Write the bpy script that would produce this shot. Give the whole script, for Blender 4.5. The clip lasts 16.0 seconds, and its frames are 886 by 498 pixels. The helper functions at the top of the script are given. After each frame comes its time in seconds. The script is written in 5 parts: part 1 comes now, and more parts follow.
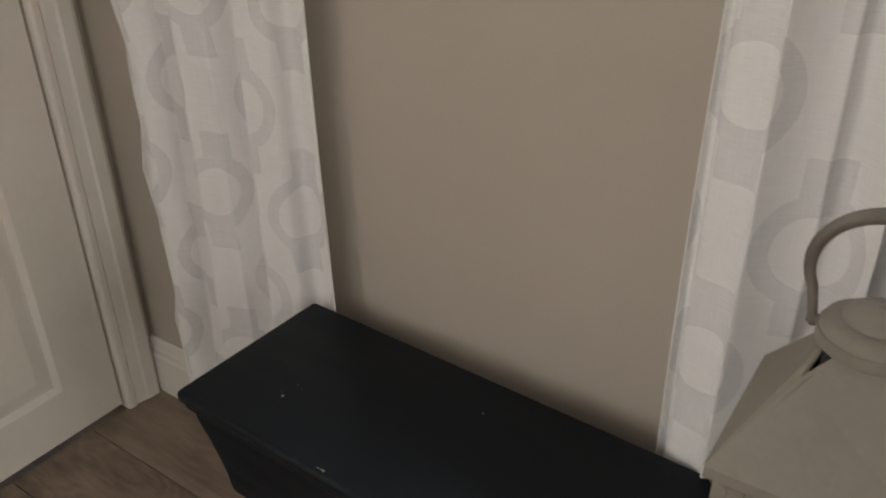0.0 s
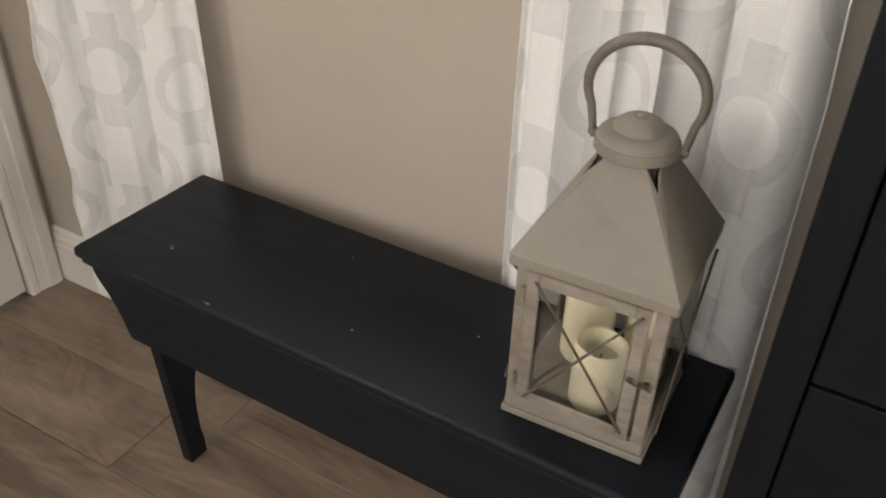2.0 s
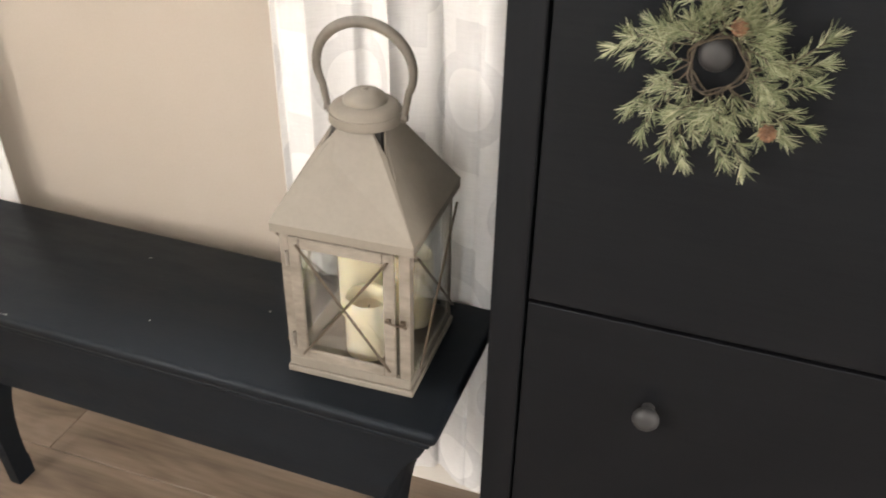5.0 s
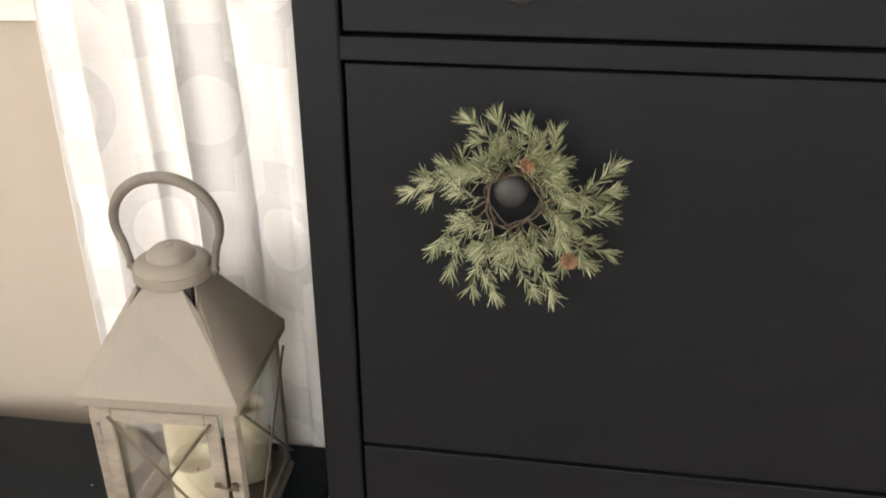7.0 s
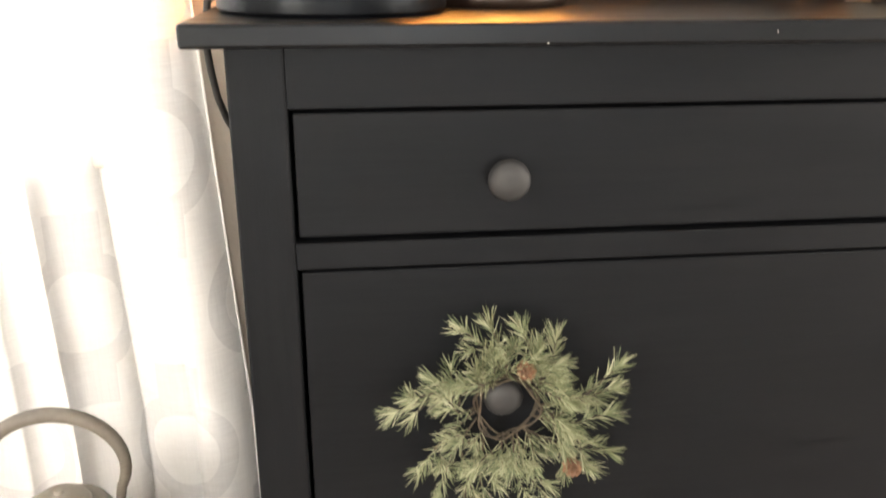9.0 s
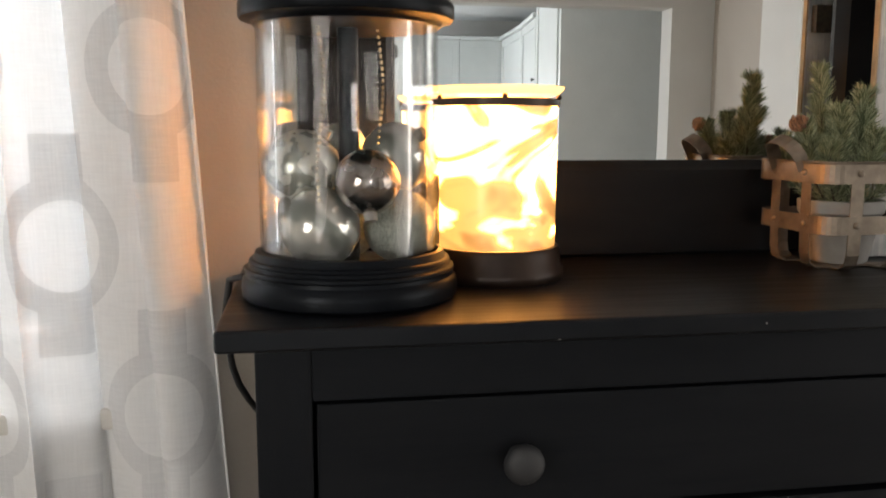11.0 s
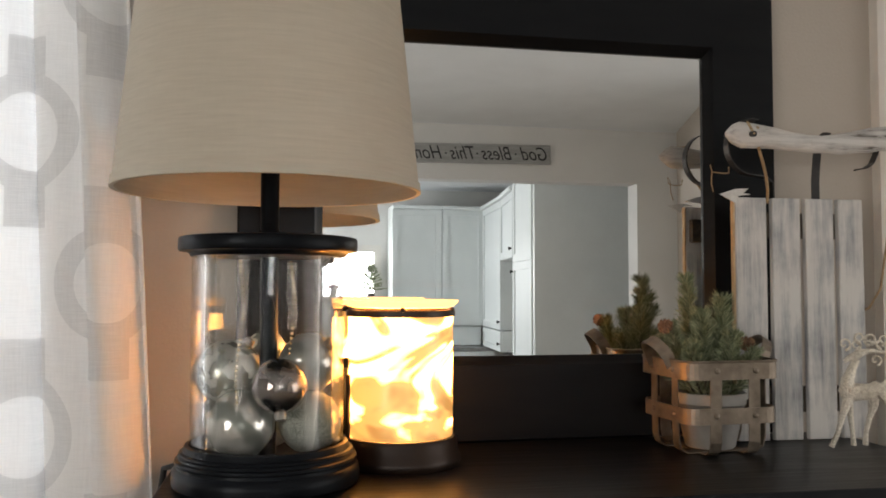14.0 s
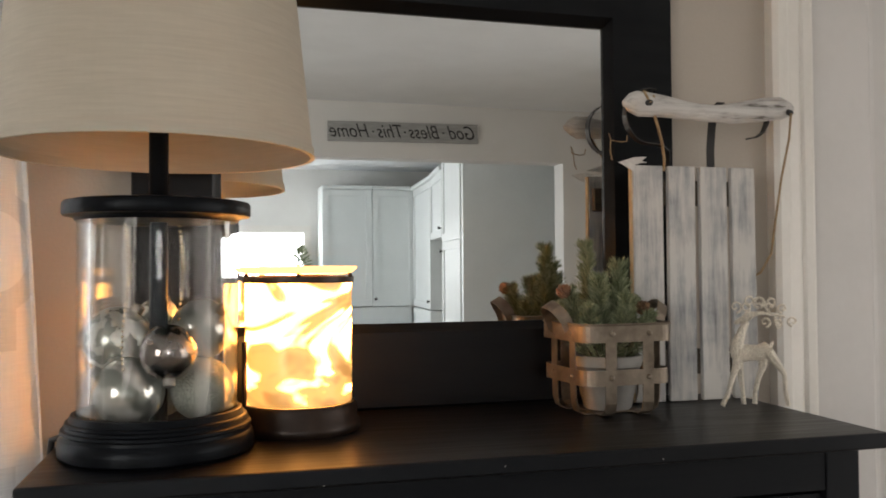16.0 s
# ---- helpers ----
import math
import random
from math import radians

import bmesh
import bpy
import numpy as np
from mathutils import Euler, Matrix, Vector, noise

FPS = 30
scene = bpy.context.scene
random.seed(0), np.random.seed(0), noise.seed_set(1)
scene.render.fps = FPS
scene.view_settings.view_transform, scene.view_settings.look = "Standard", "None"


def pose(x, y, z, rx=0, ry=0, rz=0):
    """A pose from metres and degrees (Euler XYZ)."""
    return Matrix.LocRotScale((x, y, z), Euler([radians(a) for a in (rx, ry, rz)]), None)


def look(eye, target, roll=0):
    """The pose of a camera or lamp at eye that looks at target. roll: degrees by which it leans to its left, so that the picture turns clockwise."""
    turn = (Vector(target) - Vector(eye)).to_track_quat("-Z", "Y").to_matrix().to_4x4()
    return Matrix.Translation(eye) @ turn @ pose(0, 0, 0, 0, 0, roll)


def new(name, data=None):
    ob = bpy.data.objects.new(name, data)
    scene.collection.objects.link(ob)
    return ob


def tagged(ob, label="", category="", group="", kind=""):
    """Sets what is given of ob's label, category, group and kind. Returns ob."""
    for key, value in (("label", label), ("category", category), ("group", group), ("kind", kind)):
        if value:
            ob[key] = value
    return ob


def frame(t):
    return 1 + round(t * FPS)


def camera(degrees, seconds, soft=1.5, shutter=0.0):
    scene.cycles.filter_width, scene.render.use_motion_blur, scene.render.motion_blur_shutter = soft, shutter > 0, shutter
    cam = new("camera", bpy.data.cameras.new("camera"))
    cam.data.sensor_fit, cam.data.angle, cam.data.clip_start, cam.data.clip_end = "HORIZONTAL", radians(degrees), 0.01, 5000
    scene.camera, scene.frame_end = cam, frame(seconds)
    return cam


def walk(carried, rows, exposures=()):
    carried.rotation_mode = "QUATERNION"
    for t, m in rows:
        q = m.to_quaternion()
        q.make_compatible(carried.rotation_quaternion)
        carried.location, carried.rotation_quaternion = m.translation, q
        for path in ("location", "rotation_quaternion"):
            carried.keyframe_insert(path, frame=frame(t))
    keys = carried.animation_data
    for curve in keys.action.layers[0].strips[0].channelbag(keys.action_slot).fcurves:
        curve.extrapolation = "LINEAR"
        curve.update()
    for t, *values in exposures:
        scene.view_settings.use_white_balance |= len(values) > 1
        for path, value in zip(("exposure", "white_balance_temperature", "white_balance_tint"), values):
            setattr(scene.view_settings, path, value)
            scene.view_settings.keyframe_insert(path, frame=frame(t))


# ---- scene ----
cam = camera(55.5, 16.0, soft=1.75, shutter=0.4)
PATH = [
    (0, (0.178, 0.107, 1.239), (-0.853, 1.498, 0.239), -0.6),
    (0.5, (0.199, 0.071, 1.226), (-0.722, 1.528, 0.211), 0.5),
    (1, (0.221, 0.047, 1.218), (-0.611, 1.53, 0.165), 0.8),
    (1.5, (0.265, 0.029, 1.215), (-0.531, 1.513, 0.135), 2.2),
    (2, (0.35, -0.009, 1.218), (-0.479, 1.424, 0.095), 1.9),
    (2.5, (0.413, -0.047, 1.215), (-0.421, 1.38, 0.089), 2.1),
    (3, (0.453, -0.071, 1.217), (-0.354, 1.365, 0.083), 2.0),
    (3.2, (0.454, -0.078, 1.212), (-0.339, 1.371, 0.086), 2.6),
    (5.3, (0.535, -0.078, 1.237), (0.026, 1.54, 0.178), 0.4),
    (5.5, (0.536, -0.08, 1.246), (0.065, 1.557, 0.198), 0.1),
    (6, (0.567, -0.066, 1.247), (0.142, 1.625, 0.268), -0.5),
    (6.5, (0.575, -0.058, 1.253), (0.222, 1.69, 0.347), -0.4),
    (7, (0.557, -0.027, 1.261), (0.288, 1.754, 0.392), 0.0),
    (7.5, (0.506, 0.017, 1.287), (0.359, 1.816, 0.426), -0.1),
    (8, (0.467, 0.064, 1.288), (0.431, 1.893, 0.479), -0.3),
    (8.5, (0.43, 0.095, 1.298), (0.54, 1.933, 0.516), -0.2),
    (9, (0.394, 0.097, 1.317), (0.615, 1.967, 0.643), 0.1),
    (9.5, (0.377, 0.096, 1.346), (0.619, 2.0, 0.782), 0.4),
    (10, (0.35, 0.102, 1.378), (0.665, 2.018, 0.899), 0.9),
    (12.3, (0.357, 0.043, 1.432), (0.671, 2.018, 1.403), -0.7),
    (12.5, (0.356, 0.033, 1.439), (0.678, 2.007, 1.44), -0.5),
    (13, (0.369, 0.017, 1.457), (0.718, 1.985, 1.509), -0.2),
    (13.5, (0.399, -0.019, 1.466), (0.743, 1.95, 1.546), 0.1),
    (14, (0.417, -0.055, 1.46), (0.755, 1.914, 1.553), 0.1),
    (14.5, (0.432, -0.07, 1.456), (0.783, 1.897, 1.533), -0.1),
    (15, (0.449, -0.074, 1.449), (0.826, 1.889, 1.511), -0.2),
    (15.5, (0.454, -0.072, 1.444), (0.873, 1.883, 1.504), -0.2),
    (16, (0.456, -0.063, 1.442), (0.946, 1.876, 1.492), -0.4),
]
walk(cam, [(t, look(eye, target, roll)) for t, eye, target, roll in PATH], exposures=[(0, 0.25, 6850, 13), (1, 0.55, 6850, 13), (2, 1.05, 6850, 13), (3, 1.42, 6850, 13), (5.5, 1.85, 6850, 13), (8, 1.88, 6950, 12), (8.5, 1.9, 7050, 12), (9, 2.18, 7050, 12), (9.5, 1.65, 7000, 12), (10, 0.78, 6550, 11), (12.5, 0.05, 6500, 11), (16, 0.05, 6500, 11)])

# ---- light ----
world = bpy.data.worlds.new("overcast_sky")
scene.world = world
world.use_nodes = True
wn = world.node_tree.nodes
sky = wn.new("ShaderNodeTexSky")
sky.sky_type, sky.sun_disc = "NISHITA", False
sky.sun_elevation, sky.sun_rotation = radians(35), radians(200)
world.node_tree.links.new(sky.outputs[0], wn["Background"].inputs[0])
wn["Background"].inputs[1].default_value = 0.08
sun = new("sun", bpy.data.lights.new("sun", "SUN"))
sun.data.energy, sun.data.angle, sun.data.color = 0.8, radians(15), (1, 0.96, 0.9)
sun.matrix_world = look((0, 0, 5), (1.2, -3, 2.4))


def daylight(name, m, w, h, energy, color):
    """An area lamp at an opening, seen or added, for the sky's light."""
    d = bpy.data.lights.new(name, "AREA")
    d.shape, d.size, d.size_y, d.energy, d.color = "RECTANGLE", w, h, energy, color
    ob = new(name, d)
    ob.matrix_world = m
    return ob


# the window wall stands a little askew to the furniture
ASKEW = pose(0, 0.9796, 0, 0, 0, 1.257)
ROOM_L, ROOM_R, ROOM_BACK, CEIL = -1.262, 3.3, -3.95, 2.455
WIN = (-0.93, 0.125, 1.133, 2.10)
WEST_FILL_GAP = (-3.5, -1.7, 0.85, 2.05)
EAST_GAP = (-2.4, -0.5, 0.08, 2.08)
KIT = (0.35, 1.325, 1.38, 1.82)
# added side opening of the kitchen, for its fill lamp
KIT_FILL_GAP = (-7.1, -5.6, 0.95, 2.05)
KIT_BACK = -7.4
daylight("window_daylight", ASKEW @ pose((WIN[0] + WIN[1]) / 2, 0.22, (WIN[2] + WIN[3]) / 2, -90, 0, 0), WIN[1] - WIN[0], WIN[3] - WIN[2], 21, (0.91, 0.955, 1.0))
# Unseen east opening, assumed because the knob shadows fall to the left.
daylight("east_assumed_daylight", ASKEW @ pose(ROOM_R + 0.2, (EAST_GAP[0] + EAST_GAP[1]) / 2, (EAST_GAP[2] + EAST_GAP[3]) / 2, 0, 62, 0), EAST_GAP[3] - EAST_GAP[2], EAST_GAP[1] - EAST_GAP[0], 32, (1.0, 0.94, 0.87))
daylight("kitchen_daylight", ASKEW @ pose((KIT[0] + KIT[1]) / 2, KIT_BACK - 0.2, (KIT[2] + KIT[3]) / 2, 90, 0, 0), KIT[1] - KIT[0], KIT[3] - KIT[2], 24, (0.97, 0.99, 1.0))
# Fill lamp that brightens the kitchen; its side opening is added and unseen.
daylight("kitchen_side_fill_lamp", ASKEW @ pose(ROOM_L - 0.2, (KIT_FILL_GAP[0] + KIT_FILL_GAP[1]) / 2, (KIT_FILL_GAP[2] + KIT_FILL_GAP[3]) / 2, 0, -90, 0), KIT_FILL_GAP[3] - KIT_FILL_GAP[2], KIT_FILL_GAP[1] - KIT_FILL_GAP[0], 72, (0.95, 0.98, 1.0))
# Added lamp behind an unseen west opening, to brighten pantry wall and room.
daylight("west_fill_lamp", ASKEW @ pose(ROOM_L - 0.2, (WEST_FILL_GAP[0] + WEST_FILL_GAP[1]) / 2, (WEST_FILL_GAP[2] + WEST_FILL_GAP[3]) / 2, 0, -62, 0), WEST_FILL_GAP[3] - WEST_FILL_GAP[2], WEST_FILL_GAP[1] - WEST_FILL_GAP[0], 40, (1.0, 0.955, 0.89))

# ---- materials ----


def material(name):
    m = bpy.data.materials.new(name)
    m.use_nodes = True
    nt = m.node_tree
    return m, nt, nt.nodes["Principled BSDF"]


def add(nt, kind, **values):
    n = nt.nodes.new("ShaderNode" + kind)
    for k, v in values.items():
        if k == "operation":
            n.operation = v
        elif k == "blend_type":
            n.data_type, n.blend_type = "RGBA", v
        else:
            n.inputs[k].default_value = v
    return n


def ramp(nt, fac, stops):
    r = nt.nodes.new("ShaderNodeValToRGB")
    e = r.color_ramp.elements
    while len(e) < len(stops):
        e.new(0.5)
    for el, (p, c) in zip(e, stops):
        el.position, el.color = p, (*c, 1)
    nt.links.new(fac, r.inputs[0])
    return r.outputs[0]


def coords(nt, scale=(1, 1, 1), kind="Object"):
    t, m = nt.nodes.new("ShaderNodeTexCoord"), nt.nodes.new("ShaderNodeMapping")
    m.inputs["Scale"].default_value = scale
    nt.links.new(t.outputs[kind], m.inputs[0])
    return m.outputs[0]


def noise_at(nt, vec, scale, detail=4, rough=0.55):
    n = add(nt, "TexNoise", Scale=scale, Detail=detail, Roughness=rough)
    nt.links.new(vec, n.inputs["Vector"])
    return n.outputs["Fac"]


def bump(nt, b, height, strength, dist=0.002):
    n = add(nt, "Bump", Strength=strength, Distance=dist)
    nt.links.new(height, n.inputs["Height"])
    nt.links.new(n.outputs[0], b.inputs["Normal"])


def worn(name, dark, light, scale=8, rough=(0.5, 0.65), bumpiness=0.15, stretch=(1, 1, 1), metal=0.0, fine=90, sheen=0.0):
    """A surface whose colour wanders between two tones, with fine grain."""
    m, nt, b = material(name)
    v = coords(nt, stretch)
    n1, n2 = noise_at(nt, v, scale, 5), noise_at(nt, v, fine, 3)
    mix = add(nt, "Math", operation="MULTIPLY_ADD")
    nt.links.new(n2, mix.inputs[0])
    mix.inputs[1].default_value = 0.35
    nt.links.new(n1, mix.inputs[2])
    nt.links.new(ramp(nt, mix.outputs[0], [(0.45, dark), (0.85, light)]), b.inputs["Base Color"])
    rr = ramp(nt, n1, [(0.3, (rough[0],) * 3), (0.7, (rough[1],) * 3)])
    nt.links.new(rr, b.inputs["Roughness"])
    b.inputs["Metallic"].default_value = metal
    b.inputs["Sheen Weight"].default_value = sheen
    bump(nt, b, n2, bumpiness)
    return m


def dull(m, spec, tint=(1, 1, 1)):
    m.node_tree.nodes["Principled BSDF"].inputs["Specular Tint"].default_value = (*tint, 1)
    m.node_tree.nodes["Principled BSDF"].inputs["Specular IOR Level"].default_value = spec


M_WALL = worn("taupe_wall_paint", (0.40, 0.352, 0.297), (0.435, 0.387, 0.331), 3, (0.6, 0.75), 0.25, fine=220)
M_ROOM = worn("pale_grey_wall_paint", (0.66, 0.65, 0.62), (0.71, 0.70, 0.67), 3, (0.6, 0.75), 0.2, fine=200)
M_CEIL = worn("white_ceiling_paint", (0.76, 0.78, 0.79), (0.82, 0.84, 0.85), 4, (0.8, 0.9), 0.3, fine=180)
M_TRIM = worn("white_trim_paint", (0.66, 0.63, 0.58), (0.73, 0.70, 0.65), 6, (0.35, 0.5), 0.08, fine=120)
M_DOOR = worn("white_door_paint", (0.62, 0.59, 0.53), (0.68, 0.65, 0.59), 5, (0.4, 0.55), 0.12, stretch=(1, 6, 1), fine=60)
M_DOORR = worn("pale_grey_door_paint", (0.55, 0.53, 0.51), (0.60, 0.58, 0.56), 5, (0.5, 0.6), 0.1, fine=60)
M_BENCH = worn("charcoal_bench_paint", (0.0030, 0.0046, 0.0068), (0.0054, 0.0074, 0.0104), 7, (0.42, 0.6), 0.2, stretch=(1, 4, 4), fine=110)
M_CAB = worn("black_brown_stained_wood", (0.0034, 0.0038, 0.0049), (0.0062, 0.0065, 0.0076), 14, (0.45, 0.58), 0.08, stretch=(0.6, 1, 12), fine=60)
M_CABV = worn("black_brown_upright_wood", (0.0034, 0.0038, 0.0049), (0.0062, 0.0065, 0.0076), 14, (0.45, 0.58), 0.08, stretch=(12, 1, 0.6), fine=60)
COOL = (0.84, 0.92, 1.0)
dull(M_CAB, 0.17, COOL), dull(M_CABV, 0.17, COOL), dull(M_BENCH, 0.22, (0.82, 0.91, 1.0))
M_CABTOP = worn("black_brown_polished_top", (0.0026, 0.0030, 0.0040), (0.0048, 0.0050, 0.0060), 14, (0.30, 0.42), 0.06, stretch=(0.6, 12, 1), fine=60)
dull(M_CABTOP, 0.27, (0.85, 0.92, 1.0))
M_KNOB = worn("black_knob_lacquer", (0.017, 0.0175, 0.019), (0.028, 0.0285, 0.030), 40, (0.55, 0.65), 0.05)
M_FRAME = worn("black_mirror_frame_lacquer", (0.0035, 0.0035, 0.004), (0.006, 0.006, 0.0062), 10, (0.3, 0.42), 0.1, stretch=(1, 1, 6), fine=50)
dull(M_FRAME, 0.2, COOL)
M_LANT = worn("weathered_taupe_metal_paint", (0.165, 0.146, 0.119), (0.205, 0.184, 0.153), 9, (0.5, 0.7), 0.15, fine=140)
M_LANTW = worn("scraped_taupe_metal_paint", (0.125, 0.105, 0.082), (0.235, 0.208, 0.174), 16, (0.55, 0.7), 0.35, stretch=(1, 1, 3), fine=70)
# The handle's shade is put into the colour; its paint is the body's.
M_LANT_SHADED = worn("shaded_taupe_handle_paint", (0.085, 0.075, 0.062), (0.155, 0.138, 0.115), 20, (0.45, 0.6), 0.2, fine=140)
M_WIRE = worn("dark_bronze_wire", (0.06, 0.045, 0.032), (0.12, 0.095, 0.07), 60, (0.4, 0.55), 0.1, metal=0.5)
# Black for real dark parts and, as painted shade, for gaps and holes.
M_NECK = worn("black_metal_and_recess_shade", (0.012, 0.012, 0.012), (0.02, 0.02, 0.02), 30, (0.5, 0.6), 0.1)
M_BLACK = worn("satin_black_lamp_paint", (0.0022, 0.0026, 0.0040), (0.0042, 0.0047, 0.006), 20, (0.32, 0.45), 0.06)
dull(M_BLACK, 0.15, COOL)
M_BRONZE = worn("oiled_bronze", (0.018, 0.010, 0.007), (0.036, 0.021, 0.014), 22, (0.3, 0.45), 0.1, metal=0.4)
M_GALV = worn("galvanised_strip", (0.10, 0.078, 0.056), (0.27, 0.22, 0.17), 26, (0.35, 0.5), 0.2, metal=0.6)
M_POT = worn("pale_grey_ceramic", (0.27, 0.26, 0.24), (0.37, 0.355, 0.33), 20, (0.6, 0.75), 0.15)
M_STEEL = worn("blackened_steel_strap", (0.012, 0.011, 0.011), (0.03, 0.028, 0.027), 30, (0.35, 0.5), 0.1, metal=0.3)
M_TWINE = worn("jute_twine", (0.22, 0.14, 0.07), (0.38, 0.27, 0.15), 160, (0.8, 0.9), 0.5, fine=500)
M_CABLE = worn("black_rubber_cable", (0.012, 0.012, 0.012), (0.02, 0.02, 0.02), 30, (0.45, 0.55), 0.05)
M_KITCHEN = worn("white_kitchen_lacquer", (0.66, 0.69, 0.68), (0.72, 0.75, 0.74), 4, (0.35, 0.5), 0.05)
M_STONE = worn("grey_worktop", (0.14, 0.14, 0.14), (0.28, 0.28, 0.27), 40, (0.25, 0.4), 0.05)
M_CONE = worn("brown_pine_cone", (0.10, 0.048, 0.028), (0.30, 0.17, 0.10), 120, (0.7, 0.85), 0.4)
M_STEM = worn("brown_twig", (0.035, 0.028, 0.02), (0.09, 0.07, 0.048), 90, (0.8, 0.9), 0.4)


def painted_planks(name, under, over, edge, grain=(26, 26, 2.2), low=0.62):
    m, nt, b = material(name)
    v = coords(nt, grain)
    n1, n2 = noise_at(nt, v, 3.2, 8, 0.7), noise_at(nt, coords(nt, (1, 1, 1)), 14, 4)
    mx = add(nt, "Math", operation="MULTIPLY_ADD")
    nt.links.new(n2, mx.inputs[0])
    mx.inputs[1].default_value = 0.8
    nt.links.new(n1, mx.inputs[2])
    nt.links.new(ramp(nt, mx.outputs[0], [(low, under), (0.8, edge), (0.98, over)]), b.inputs["Base Color"])
    b.inputs["Roughness"].default_value = 0.75
    bump(nt, b, n1, 0.5)
    return m


M_SLED = painted_planks("whitewashed_slat", (0.16, 0.16, 0.17), (0.56, 0.54, 0.51), (0.36, 0.36, 0.36))
M_DRIFT = painted_planks("white_brushed_driftwood", (0.10, 0.085, 0.07), (0.58, 0.56, 0.53), (0.40, 0.38, 0.36), (3, 60, 60), 0.72)
M_RAW = worn("raw_pine_edge", (0.34, 0.22, 0.11), (0.52, 0.37, 0.21), 30, (0.7, 0.8), 0.2)


def floor_wood():
    m, nt, b = material("grey_brown_laminate")
    info = nt.nodes.new("ShaderNodeObjectInfo")
    shift = add(nt, "VectorMath", operation="SCALE")
    nt.links.new(coords(nt, (1, 1, 1)), shift.inputs[0])
    shift.inputs["Scale"].default_value = 1
    off = nt.nodes.new("ShaderNodeCombineXYZ")
    mul = add(nt, "Math", operation="MULTIPLY")
    nt.links.new(info.outputs["Random"], mul.inputs[0])
    mul.inputs[1].default_value = 37
    for i in range(3):
        nt.links.new(mul.outputs[0], off.inputs[i])
    va = add(nt, "VectorMath", operation="ADD")
    nt.links.new(shift.outputs[0], va.inputs[0])
    nt.links.new(off.outputs[0], va.inputs[1])
    st = add(nt, "VectorMath", operation="MULTIPLY")
    nt.links.new(va.outputs[0], st.inputs[0])
    st.inputs[1].default_value = (0.9, 5, 5)

    def blend(x, gain, y):
        n = add(nt, "Math", operation="MULTIPLY_ADD")
        nt.links.new(x, n.inputs[0])
        n.inputs[1].default_value = gain
        nt.links.new(y, n.inputs[2])
        return n.outputs[0]

    # flame figure: thin rings of a warped height field, over soft clouds and fine pores
    warp = noise_at(nt, st.outputs[0], 1.3, 2, 0.45)
    sc = add(nt, "Math", operation="MULTIPLY")
    nt.links.new(warp, sc.inputs[0])
    sc.inputs[1].default_value = 95
    rings = add(nt, "Math", operation="SINE")
    nt.links.new(sc.outputs[0], rings.inputs[0])
    clouds = noise_at(nt, st.outputs[0], 2.1, 4, 0.6)
    fine = add(nt, "VectorMath", operation="MULTIPLY")
    nt.links.new(va.outputs[0], fine.inputs[0])
    fine.inputs[1].default_value = (9, 170, 170)
    grain = noise_at(nt, fine.outputs[0], 1, 4, 0.6)
    tone = blend(rings.outputs[0], 0.035, blend(grain, 0.28, blend(info.outputs["Random"], 0.10, clouds)))
    nt.links.new(ramp(nt, tone, [(0.46, (0.098, 0.070, 0.050)), (0.66, (0.190, 0.142, 0.104)), (0.90, (0.270, 0.210, 0.160))]), b.inputs["Base Color"])
    b.inputs["Roughness"].default_value = 0.48
    bump(nt, b, grain, 0.12)
    return m


M_FLOOR = floor_wood()


def thin_glass(name, tint=(1, 1, 1), gloss=1.0):
    m, nt, b = material(name)
    nt.nodes.remove(b)
    fr = add(nt, "Fresnel", IOR=1.45)
    k = add(nt, "Math", operation="MULTIPLY")
    k.inputs[1].default_value = gloss
    tr, gl, mix = add(nt, "BsdfTransparent", Color=(*tint, 1)), add(nt, "BsdfGlossy", Roughness=0.02), nt.nodes.new("ShaderNodeMixShader")
    nt.links.new(fr.outputs[0], k.inputs[0])
    nt.links.new(k.outputs[0], mix.inputs[0])
    nt.links.new(tr.outputs[0], mix.inputs[1])
    nt.links.new(gl.outputs[0], mix.inputs[2])
    nt.links.new(mix.outputs[0], nt.nodes["Material Output"].inputs[0])
    return m


M_GLASS = thin_glass("clear_glass", (0.985, 0.99, 0.99), 0.42)
M_PANE = thin_glass("dusty_pane", (0.95, 0.96, 0.955), 0.5)
m_, nt_, b_ = material("silvered_mirror")
b_.inputs["Base Color"].default_value, b_.inputs["Metallic"].default_value, b_.inputs["Roughness"].default_value = (0.88, 0.90, 0.90, 1), 1, 0.004
M_MIRROR = m_


